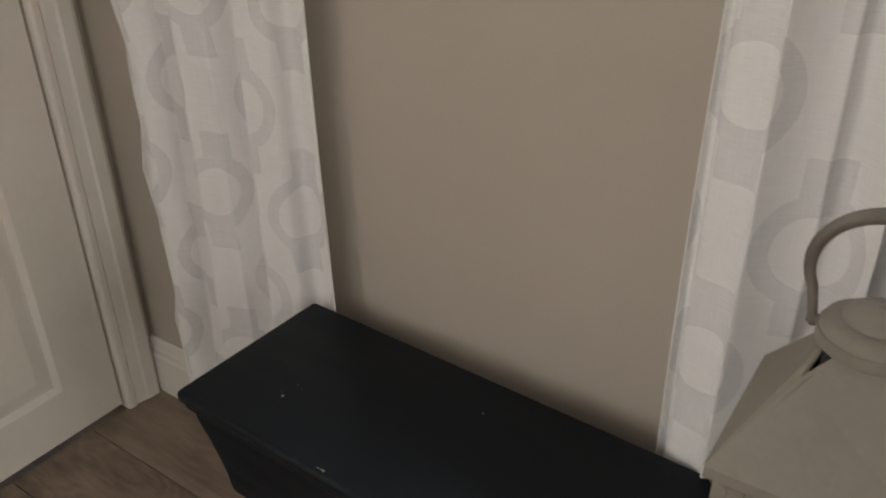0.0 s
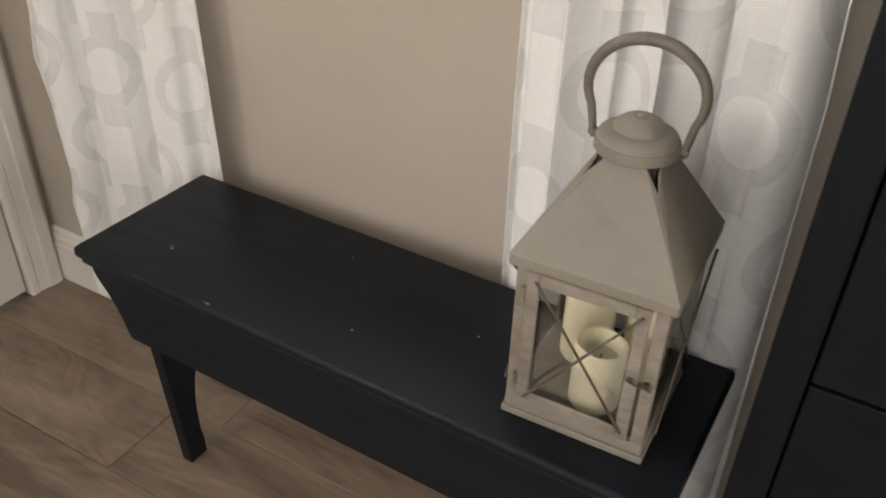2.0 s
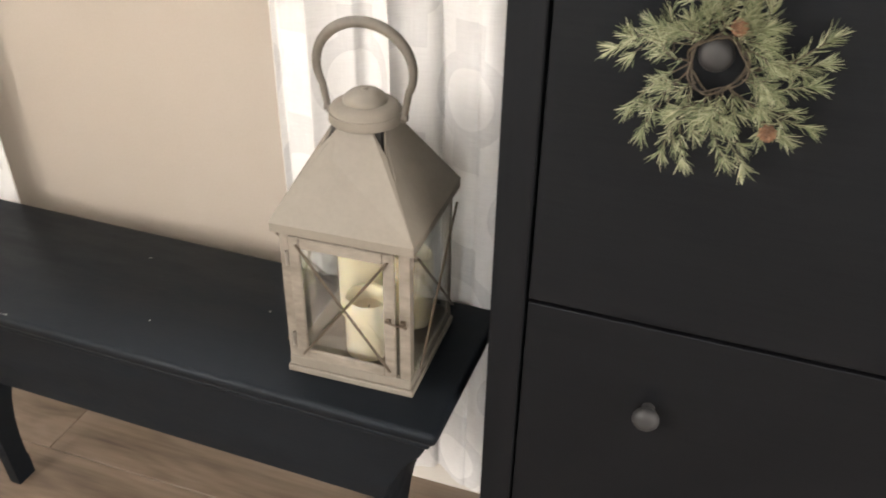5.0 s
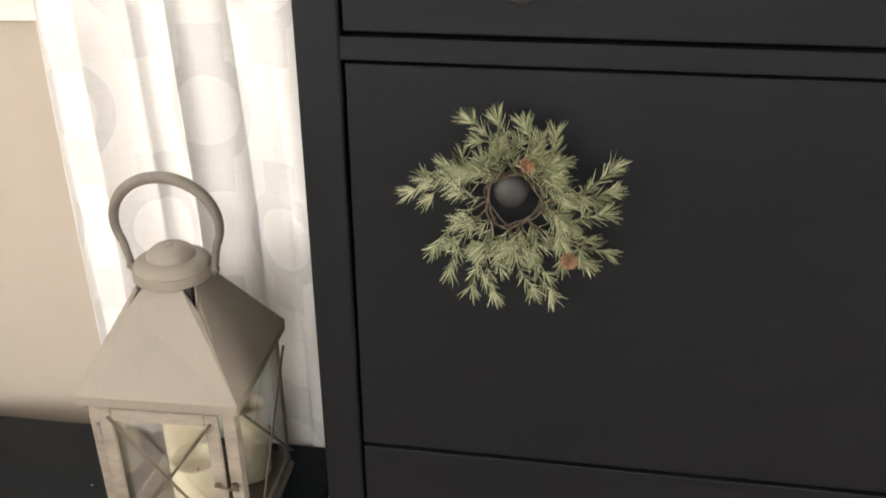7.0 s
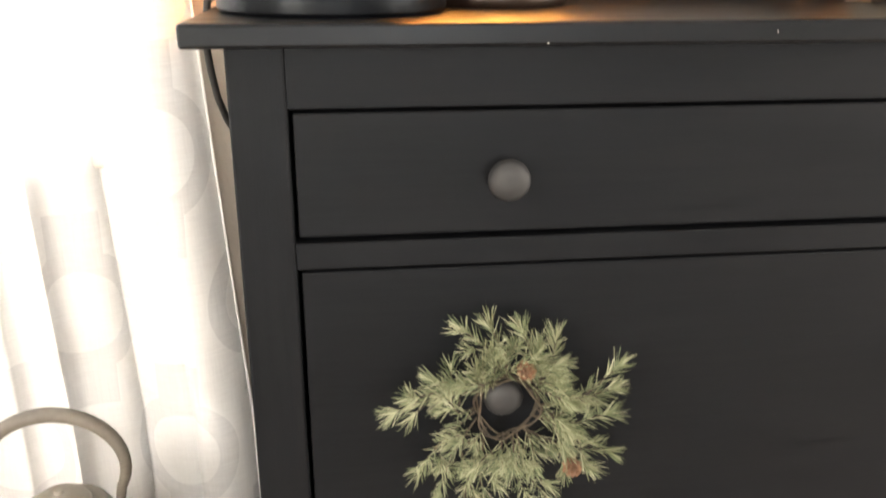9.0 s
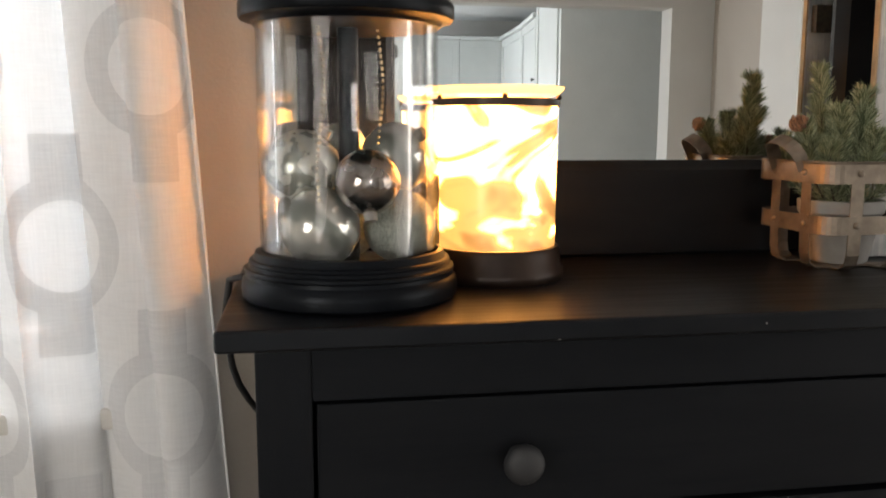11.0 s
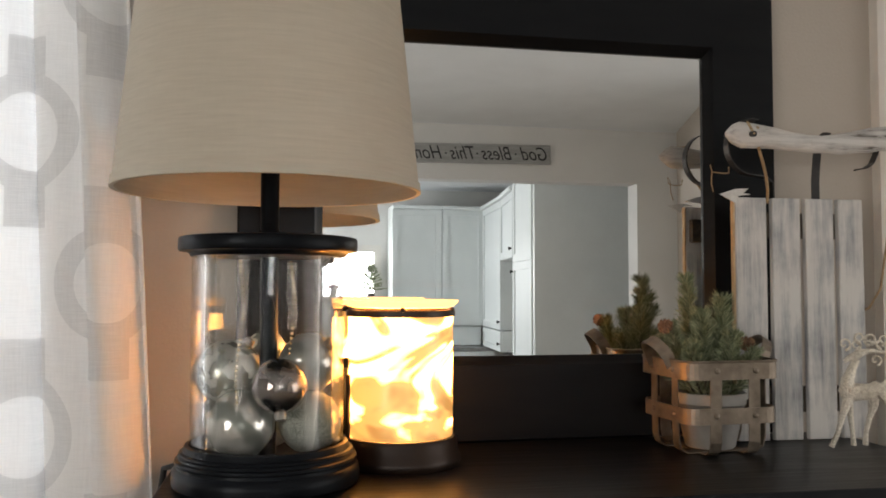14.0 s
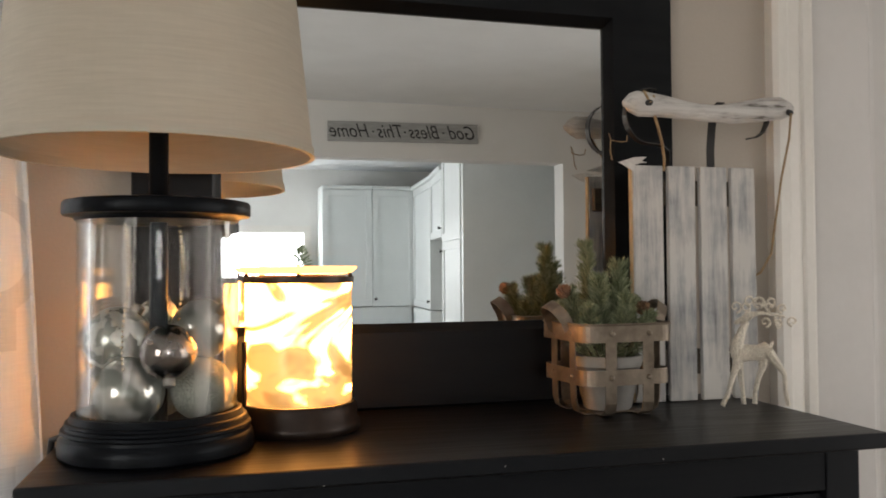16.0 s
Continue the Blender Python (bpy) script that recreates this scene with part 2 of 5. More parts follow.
def curtain_cloth():
    """White woven cloth with a trellis of linked rings in a greyer, denser weave."""
    m, nt, b = material("trellis_curtain_cloth")
    uv = nt.nodes.new("ShaderNodeTexCoord").outputs["UV"]
    sep = nt.nodes.new("ShaderNodeSeparateXYZ")
    nt.links.new(uv, sep.inputs[0])

    def math(op, a, c=None, d=None):
        n = add(nt, "Math", operation=op)
        for i, x in enumerate((a, c, d)):
            if x is None:
                continue
            if isinstance(x, (int, float)):
                n.inputs[i].default_value = x
            else:
                nt.links.new(x, n.inputs[i])
        return n.outputs[0]

    def link_chain(du, dv):
        """A ring with a solid neck above and below, once in each repeat of the cloth."""
        u = math("ABSOLUTE", math("WRAP", math("ADD", sep.outputs[0], du), -0.11, 0.11))
        v = math("ABSOLUTE", math("WRAP", math("ADD", sep.outputs[1], dv), -0.167, 0.167))
        d = math("SQRT", math("ADD", math("MULTIPLY", u, u), math("MULTIPLY", v, v)))
        ring = math("LESS_THAN", math("ABSOLUTE", math("SUBTRACT", d, 0.0555)), 0.0115)
        neck = math("MULTIPLY", math("MULTIPLY", math("LESS_THAN", u, 0.027), math("LESS_THAN", v, 0.106)), math("GREATER_THAN", d, 0.05))
        return math("MAXIMUM", ring, neck)

    pat = math("MAXIMUM", link_chain(-0.057, 0.038), link_chain(0.054, 0.205))
    weave = noise_at(nt, coords(nt, (40, 40, 900)), 1, 3)
    weave2 = noise_at(nt, coords(nt, (700, 700, 30)), 1, 2)
    thr = math("MULTIPLY_ADD", weave, 0.12, math("MULTIPLY", weave2, 0.08))
    ground = ramp(nt, thr, [(0.05, (0.82, 0.82, 0.82)), (0.14, (0.95, 0.95, 0.945))])
    band = ramp(nt, thr, [(0.05, (0.72, 0.72, 0.725)), (0.14, (0.90, 0.90, 0.90))])
    mix = add(nt, "Mix", blend_type="MIX")
    nt.links.new(pat, mix.inputs[0])
    nt.links.new(ground, mix.inputs[6])
    nt.links.new(band, mix.inputs[7])
    col = mix.outputs[2]
    nt.nodes.remove(b)
    df, tl, tp = nt.nodes.new("ShaderNodeBsdfDiffuse"), nt.nodes.new("ShaderNodeBsdfTranslucent"), nt.nodes.new("ShaderNodeBsdfTransparent")
    nt.links.new(col, df.inputs[0])
    dense = add(nt, "Mix", blend_type="MULTIPLY")
    nt.links.new(math("MULTIPLY", pat, 0.46), dense.inputs[0])
    nt.links.new(col, dense.inputs[6])
    dense.inputs[7].default_value = (0.0, 0.0, 0.0, 1)
    nt.links.new(dense.outputs[2], tl.inputs[0])
    m1, m2 = nt.nodes.new("ShaderNodeMixShader"), nt.nodes.new("ShaderNodeMixShader")
    m1.inputs[0].default_value = 0.19
    nt.links.new(df.outputs[0], m1.inputs[1])
    nt.links.new(tl.outputs[0], m1.inputs[2])
    nt.links.new(math("MULTIPLY_ADD", pat, -0.02, 0.05), m2.inputs[0])
    nt.links.new(m1.outputs[0], m2.inputs[1])
    nt.links.new(tp.outputs[0], m2.inputs[2])
    nt.links.new(m2.outputs[0], nt.nodes["Material Output"].inputs[0])
    return m


M_CURTAIN = curtain_cloth()


def linen_shade():
    m, nt, b = material("oatmeal_linen_shade")
    v = coords(nt, (25, 25, 420))
    n1, n2 = noise_at(nt, v, 1, 5, 0.6), noise_at(nt, coords(nt, (260, 260, 40)), 1, 3)
    k = add(nt, "Math", operation="MULTIPLY_ADD")
    nt.links.new(n2, k.inputs[0])
    k.inputs[1].default_value = 0.16
    nt.links.new(n1, k.inputs[2])
    nt.links.new(ramp(nt, k.outputs[0], [(0.35, (0.63, 0.566, 0.462)), (0.78, (0.73, 0.663, 0.55))]), b.inputs["Base Color"])
    b.inputs["Roughness"].default_value = 0.85
    bump(nt, b, k.outputs[0], 0.2, 0.001)
    b.inputs["Subsurface Weight"].default_value = 0.0
    tl, mx = add(nt, "BsdfTranslucent", Color=(0.6, 0.52, 0.42, 1)), nt.nodes.new("ShaderNodeMixShader")
    mx.inputs[0].default_value = 0.3
    out = nt.nodes["Material Output"]
    nt.links.new(b.outputs[0], mx.inputs[1])
    nt.links.new(tl.outputs[0], mx.inputs[2])
    nt.links.new(mx.outputs[0], out.inputs[0])
    return m


M_SHADE = linen_shade()


def swirl_glow():
    """Lit alabaster-like glass: cream with amber swirls, glowing from inside."""
    m, nt, b = material("glowing_amber_swirl_glass")
    w = add(nt, "TexNoise", Scale=1.0, Detail=2.2, Roughness=0.5, Distortion=2.9)
    nt.links.new(coords(nt, (4.6, 4.6, 10.5)), w.inputs["Vector"])
    col = ramp(nt, w.outputs["Fac"], [(0.30, (1.0, 0.42, 0.07)), (0.42, (1.0, 0.50, 0.12)), (0.5, (1.0, 0.37, 0.07)), (0.7, (1.0, 0.38, 0.075))])
    st = ramp(nt, w.outputs["Fac"], [(0.34, (0.022,) * 3), (0.465, (0.050,) * 3), (0.49, (0.32,) * 3), (0.56, (1.0,) * 3)])
    k = add(nt, "Math", operation="MULTIPLY")
    nt.links.new(st, k.inputs[0])
    k.inputs[1].default_value = GLOW
    nt.links.new(col, b.inputs["Emission Color"])
    nt.links.new(k.outputs[0], b.inputs["Emission Strength"])
    b.inputs["Base Color"].default_value = (0.6, 0.4, 0.2, 1)
    b.inputs["Roughness"].default_value = 0.2
    return m


GLOW = 25.0
M_GLOW = swirl_glow()
m_, nt_, b_ = material("warm_wax_dish_glass")
b_.inputs["Base Color"].default_value, b_.inputs["Roughness"].default_value = (0.75, 0.55, 0.28, 1), 0.15
b_.inputs["Emission Color"].default_value, b_.inputs["Emission Strength"].default_value = (1.0, 0.46, 0.12, 1), 3.2
M_DISH = m_
m_, nt_, b_ = material("ivory_candle_wax")
b_.inputs["Base Color"].default_value, b_.inputs["Roughness"].default_value = (0.84, 0.77, 0.57, 1), 0.5
b_.inputs["Subsurface Weight"].default_value, b_.inputs["Subsurface Radius"].default_value = 0.4, (0.02, 0.015, 0.008)
bump(nt_, b_, noise_at(nt_, coords(nt_), 40, 3), 0.15)
M_WAX = m_


def ornament(name, c1, c2, rough, kind):
    m, nt, b = material(name)
    if kind == "swirl":
        w = nt.nodes.new("ShaderNodeTexWave")
        w.bands_direction = "DIAGONAL"
        w.inputs["Scale"].default_value, w.inputs["Distortion"].default_value, w.inputs["Detail Scale"].default_value = 13, 3.0, 2.5
        nt.links.new(coords(nt), w.inputs["Vector"])
        f = w.outputs["Fac"]
    else:
        f = noise_at(nt, coords(nt), 700 if kind == "glitter" else 60, 2)
    nt.links.new(ramp(nt, f, [(0.44, c1), (0.56, c2)]), b.inputs["Base Color"])
    nt.links.new(ramp(nt, f, [(0.4, (rough,) * 3), (0.6, (rough + 0.25,) * 3)]), b.inputs["Roughness"])
    b.inputs["Metallic"].default_value = 1.0 if rough < 0.1 else 0.62
    if kind == "glitter":
        bump(nt, b, f, 1.0)
    return m


M_BALL = [ornament("silver_swirl_ball", (0.74, 0.725, 0.68), (0.24, 0.25, 0.225), 0.12, "swirl"), ornament("sage_glitter_ball", (0.30, 0.32, 0.27), (0.56, 0.575, 0.50), 0.36, "glitter"),
          ornament("mirror_bronze_ball", (0.33, 0.29, 0.27), (0.38, 0.335, 0.31), 0.05, "plain"), ornament("frosted_silver_ball", (0.46, 0.475, 0.43), (0.72, 0.72, 0.67), 0.18, "plain")]
M_GLITTER = ornament("champagne_glitter", (0.62, 0.56, 0.47), (0.92, 0.86, 0.75), 0.35, "glitter")
M_BEAD = ornament("gold_bead", (0.66, 0.50, 0.28), (0.88, 0.70, 0.42), 0.15, "plain")


def needle_green(name, a, c, d):
    m, nt, b = material(name)
    g = nt.nodes.new("ShaderNodeNewGeometry")
    nt.links.new(ramp(nt, g.outputs["Random Per Island"], [(0.0, a), (0.55, c), (1.0, d)]), b.inputs["Base Color"])
    b.inputs["Roughness"].default_value = 0.6
    return m


M_NEEDLE = needle_green("dusty_green_needles", (0.085, 0.112, 0.052), (0.21, 0.235, 0.13), (0.40, 0.40, 0.27))
M_PINE = needle_green("frosted_green_needles", (0.075, 0.10, 0.045), (0.185, 0.22, 0.115), (0.48, 0.50, 0.34))
M_SIGN = worn("grey_washed_board", (0.28, 0.28, 0.27), (0.40, 0.40, 0.385), 12, (0.7, 0.8), 0.3, stretch=(1, 8, 8))
M_INK = worn("black_lettering", (0.012, 0.012, 0.012), (0.02, 0.02, 0.02), 20, (0.6, 0.7), 0.05)
M_CHIP = worn("chipped_paint_spot", (0.5, 0.48, 0.45), (0.65, 0.63, 0.6), 200, (0.6, 0.7), 0.1)
M_HINGE = worn("dull_steel", (0.25, 0.24, 0.22), (0.4, 0.38, 0.35), 60, (0.35, 0.5), 0.05, metal=0.8)
M_FLOWER = worn("mauve_petals", (0.16, 0.04, 0.07), (0.30, 0.10, 0.14), 60, (0.7, 0.8), 0.2)

# ---- shapes ----


def link(name, bm, mat, parent=None, label="", smooth=False):
    me = bpy.data.meshes.new(name)
    bmesh.ops.recalc_face_normals(bm, faces=bm.faces)
    bm.to_mesh(me)
    bm.free()
    me.materials.append(mat)
    if smooth:
        me.shade_smooth()
        me.set_sharp_from_angle(angle=radians(38))
    ob = new(name, me)
    ob.parent = parent
    if label:
        tagged(ob, label)
    return ob


def part(name, bm, mat, parent, label="", smooth=False):
    return link(name, bm, mat, parent, label, smooth)


def thing(name, m, label, category, group="", kind=""):
    ob = new(name)
    ob.matrix_world = m
    ob.empty_display_size = 0.05
    return tagged(ob, label, category, group, kind)


def box(bm, x0, x1, y0, y1, z0, z1, bevel=0.0, m=None, seg=2):
    r = bmesh.ops.create_cube(bm, size=1, matrix=Matrix.Translation(((x0 + x1) / 2, (y0 + y1) / 2, (z0 + z1) / 2)) @ Matrix.Diagonal((x1 - x0, y1 - y0, z1 - z0, 1)))
    vs = r["verts"]
    if bevel:
        es = list({e for v in vs for e in v.link_edges})
        out = bmesh.ops.bevel(bm, geom=es, offset=bevel, segments=seg, affect="EDGES", profile=0.5)
        vs = list({v for v in out["verts"]} | {v for v in vs if v.is_valid})
    if m is not None:
        bmesh.ops.transform(bm, matrix=m, verts=[v for v in vs if v.is_valid])
    return bm


def cube(*a, **k):
    return box(bmesh.new(), *a, **k)


def lathe(profile, seg=48, bm=None, m=None):
    """Turns (radius, height) pairs about z."""
    bm = bm or bmesh.new()
    rings = []
    for r, z in profile:
        if r < 1e-6:
            rings.append([bm.verts.new((0, 0, z))])
        else:
            rings.append([bm.verts.new((r * math.cos(2 * math.pi * i / seg), r * math.sin(2 * math.pi * i / seg), z)) for i in range(seg)])
    for a, b in zip(rings, rings[1:]):
        for i in range(seg):
            j = (i + 1) % seg
            q = [a[i % len(a)], a[j % len(a)], b[j % len(b)], b[i % len(b)]]
            q = list(dict.fromkeys(q))
            if len(q) > 2:
                bm.faces.new(q)
    if m is not None:
        bmesh.ops.transform(bm, matrix=m, verts=[v for ring in rings for v in ring])
    return bm


def tube(bm, pts, radii, seg=8, flat=1.0):
    """A rod of round (or flattened) section swept along points, with closed ends."""
    pts = [Vector(p) for p in pts]
    if isinstance(radii, (int, float)):
        radii = [radii] * len(pts)
    rings, side = [], None
    for i, p in enumerate(pts):
        d = (pts[min(i + 1, len(pts) - 1)] - pts[max(i - 1, 0)]).normalized()
        if side is None:
            side = d.orthogonal().normalized() if abs(d.y) > 0.99 else d.cross(Vector((0, 1, 0))).normalized()
        side = (side - d * side.dot(d)).normalized()
        up = d.cross(side)
        rings.append([bm.verts.new(p + radii[i] * (math.cos(2 * math.pi * k / seg) * side + flat * math.sin(2 * math.pi * k / seg) * up)) for k in range(seg)])
    for a, b in zip(rings, rings[1:]):
        for k in range(seg):
            bm.faces.new((a[k], a[(k + 1) % seg], b[(k + 1) % seg], b[k]))
    bm.faces.new(rings[0][::-1])
    bm.faces.new(rings[-1])
    return bm


def strap(bm, pts, across, width, thick):
    """A flat metal strip bent along points; across is the way of its width."""
    pts, a = [Vector(p) for p in pts], Vector(across).normalized()
    rings = []
    for i, p in enumerate(pts):
        d = (pts[min(i + 1, len(pts) - 1)] - pts[max(i - 1, 0)]).normalized()
        n = d.cross(a).normalized()
        rings.append([bm.verts.new(p + s * a * width / 2 + q * n * thick / 2) for s, q in ((-1, -1), (1, -1), (1, 1), (-1, 1))])
    for r, q in zip(rings, rings[1:]):
        for k in range(4):
            bm.faces.new((r[k], r[(k + 1) % 4], q[(k + 1) % 4], q[k]))
    bm.faces.new(rings[0][::-1])
    bm.faces.new(rings[-1])
    return bm


def prism(poly, y0, y1, bm=None):
    """Extrudes an outline in x and z from y0 to y1."""
    bm = bm or bmesh.new()
    a = [bm.verts.new((x, y0, z)) for x, z in poly]
    b = [bm.verts.new((x, y1, z)) for x, z in poly]
    bm.faces.new(a)
    bm.faces.new(b[::-1])
    for i in range(len(poly)):
        j = (i + 1) % len(poly)
        bm.faces.new((a[i], b[i], b[j], a[j]))
    return bm


def ball(bm, c, r, seg=24):
    bmesh.ops.create_uvsphere(bm, u_segments=seg, v_segments=seg // 2, radius=r, matrix=Matrix.Translation(c))
    return bm


def structure(name, bm, mat, label, m=ASKEW, smooth=False, category=""):
    ob = link(name, bm, mat, smooth=smooth)
    ob.matrix_world = m
    return tagged(ob, label, category or name.split("_")[0], kind="structure")


# ---- the room ----
T = 0.14
bm = bmesh.new()
DOOR_R = (1.285, 2.075, 2.03)
box(bm, ROOM_L - T, WIN[0], 0, T, 0, CEIL)
box(bm, WIN[0], WIN[1], 0, T, 0, WIN[2])
box(bm, WIN[0], WIN[1], 0, T, WIN[3], CEIL)
box(bm, WIN[1], DOOR_R[0], 0, T, 0, CEIL)
box(bm, DOOR_R[0], DOOR_R[1], 0, T, DOOR_R[2], CEIL)
box(bm, DOOR_R[1], ROOM_R + T, 0, T, 0, CEIL)
structure("wall_north", bm, M_WALL, "taupe painted wall with a window opening")
bm = bmesh.new()
DOOR_L = (-0.10, -0.905, 2.03)
box(bm, ROOM_L - T, ROOM_L, DOOR_L[0], 0, 0, CEIL)
box(bm, ROOM_L - T, ROOM_L, DOOR_L[1], DOOR_L[0], DOOR_L[2], CEIL)
# the opening in this wall is unseen, made for the west fill lamp
box(bm, ROOM_L - T, ROOM_L, WEST_FILL_GAP[1], DOOR_L[1], 0, CEIL)
box(bm, ROOM_L - T, ROOM_L, WEST_FILL_GAP[0], WEST_FILL_GAP[1], 0, WEST_FILL_GAP[2])
box(bm, ROOM_L - T, ROOM_L, WEST_FILL_GAP[0], WEST_FILL_GAP[1], WEST_FILL_GAP[3], CEIL)
box(bm, ROOM_L - T, ROOM_L, ROOM_BACK - T, WEST_FILL_GAP[0], 0, CEIL)
structure("wall_west", bm, M_WALL, "taupe painted wall with a white panel door")
bm = bmesh.new()
box(bm, ROOM_R, ROOM_R + T, EAST_GAP[1], 0, 0, CEIL)
box(bm, ROOM_R, ROOM_R + T, EAST_GAP[0], EAST_GAP[1], EAST_GAP[3], CEIL)
box(bm, ROOM_R, ROOM_R + T, EAST_GAP[0], EAST_GAP[1], 0, EAST_GAP[2])
box(bm, ROOM_R, ROOM_R + T, ROOM_BACK - T, EAST_GAP[0], 0, CEIL)
structure("wall_east", bm, M_ROOM, "pale grey painted wall with an assumed, unseen glazed opening")
OPEN = (-0.35, 2.607, 2.12)
bm = bmesh.new()
box(bm, ROOM_L, OPEN[0], ROOM_BACK - T, ROOM_BACK, 0, CEIL)
box(bm, OPEN[0], OPEN[1], ROOM_BACK - T, ROOM_BACK, OPEN[2], CEIL)
box(bm, OPEN[1], ROOM_R, ROOM_BACK - T, ROOM_BACK, 0, CEIL)
structure("wall_south", bm, M_ROOM, "pale grey wall with a wide opening to the kitchen")
bm = bmesh.new()
box(bm, ROOM_L - T, ROOM_R + T, KIT_BACK - T, T, CEIL, CEIL + 0.1)
structure("ceiling", bm, M_CEIL, "flat white painted ceiling")
# kitchen shell
bm = bmesh.new()
box(bm, ROOM_L, KIT[0], KIT_BACK - T, KIT_BACK, 0, CEIL)
box(bm, KIT[1], ROOM_R, KIT_BACK - T, KIT_BACK, 0, CEIL)
box(bm, KIT[0], KIT[1], KIT_BACK - T, KIT_BACK, 0, KIT[2])
box(bm, KIT[0], KIT[1], KIT_BACK - T, KIT_BACK, KIT[3], CEIL)
structure("wall_kitchen", bm, M_ROOM, "pale kitchen wall with a small window")
# the gap in this wall is added to let the fill lamp in
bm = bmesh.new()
box(bm, ROOM_L - T, ROOM_L, KIT_BACK - T, KIT_FILL_GAP[0], 0, CEIL)
box(bm, ROOM_L - T, ROOM_L, KIT_FILL_GAP[1], ROOM_BACK - T, 0, CEIL)
box(bm, ROOM_L - T, ROOM_L, KIT_FILL_GAP[0], KIT_FILL_GAP[1], 0, KIT_FILL_GAP[2])
box(bm, ROOM_L - T, ROOM_L, KIT_FILL_GAP[0], KIT_FILL_GAP[1], KIT_FILL_GAP[3], CEIL)
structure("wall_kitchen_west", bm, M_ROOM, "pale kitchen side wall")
structure("wall_kitchen_east", cube(ROOM_R, ROOM_R + T, KIT_BACK - T, ROOM_BACK - T, 0, CEIL), M_ROOM, "pale kitchen side wall")
# darker tone on this askew stretch, paler tone on the end beyond it
bm = bmesh.new()
plan = [(2.88, ROOM_BACK), (2.50, -2.78), (2.62, -2.78), (2.98, ROOM_BACK)]
low, high = [bm.verts.new((x, y, 0)) for x, y in plan], [bm.verts.new((x, y, CEIL)) for x, y in plan]
bm.faces.new(low[::-1])
bm.faces.new(high)
for i in range(4):
    j = (i + 1) % 4
    bm.faces.new((low[i], low[j], high[j], high[i]))
structure("wall_return", bm, M_WALL, "wall in the darker wall tone, askew beside the kitchen opening")
structure("wall_pier", cube(2.495, 2.64, -2.778, -2.47, 0, CEIL), M_ROOM, "paler stretch at the end of the darker wall")
structure("wall_kitchen_side", cube(2.72, 2.84, KIT_BACK, -4.60, 0, CEIL), M_ROOM, "pale wall behind the side run of kitchen units")
structure("wall_pantry", cube(2.118, ROOM_R, -4.592, -4.55, 0, CEIL), M_KITCHEN, "smooth white pantry wall beside the kitchen")
base = structure("floor", cube(ROOM_L - T, ROOM_R + T, KIT_BACK - T, T, -0.12, -0.008), M_FLOOR, "grey-brown wood plank laminate floor")


def baseboard(name, x0, x1, m):
    """Skirting with a stepped top, along local x, its back at y = 0."""
    prof = [(0, 0), (-0.015, 0), (-0.015, 0.098), (-0.012, 0.104), (-0.012, 0.116), (-0.008, 0.124), (-0.007, 0.136), (-0.003, 0.142), (0, 0.142)]
    bm = bmesh.new()
    a = [bm.verts.new((x0, y, z)) for y, z in prof]
    b = [bm.verts.new((x1, y, z)) for y, z in prof]
    bm.faces.new(a[::-1])
    bm.faces.new(b)
    for i in range(len(prof)):
        j = (i + 1) % len(prof)
        bm.faces.new((a[i], a[j], b[j], b[i]))
    return structure(name, bm, M_TRIM, "white moulded baseboard along the wall", m, category="baseboard")


baseboard("baseboard", ROOM_L + 0.002, 1.205, ASKEW)
baseboard("baseboard", 0, 2.9, ASKEW @ pose(ROOM_L, ROOM_BACK, 0, 0, 0, 90))


def casing(name, w, h, door_w, m, parent=None):
    """Fluted door trim round an opening of that width and height; its face looks to -y, the opening starts at x = 0."""
    prof = [(0, 0), (0, -0.013), (0.006, -0.016), (0.018, -0.016), (0.022, -0.012), (0.028, -0.014), (0.044, -0.017), (0.050, -0.020), (w - 0.008, -0.021), (w, -0.017), (w, 0)]
    obs = []
    for side in (-1, 1):
        bm = bmesh.new()
        x0 = 0 if side < 0 else door_w
        a = [bm.verts.new((x0 + side * u, y, 0)) for u, y in prof]
        b = [bm.verts.new((x0 + side * u, y, h + u)) for u, y in prof]
        bm.faces.new(a)
        bm.faces.new(b)
        for i in range(len(prof)):
            j = (i + 1) % len(prof)
            bm.faces.new((a[i], a[j], b[j], b[i]))
        obs.append(structure(name, bm, M_TRIM, "white moulded door casing", m, category="trim"))
    bm = bmesh.new()
    a = [bm.verts.new((-u, y, h + u)) for u, y in prof]
    b = [bm.verts.new((door_w + u, y, h + u)) for u, y in prof]
    for i in range(len(prof)):
        j = (i + 1) % len(prof)
        bm.faces.new((a[i], a[j], b[j], b[i]))
    obs.append(structure(name, bm, M_TRIM, "white moulded door casing", m, category="trim"))
    return obs


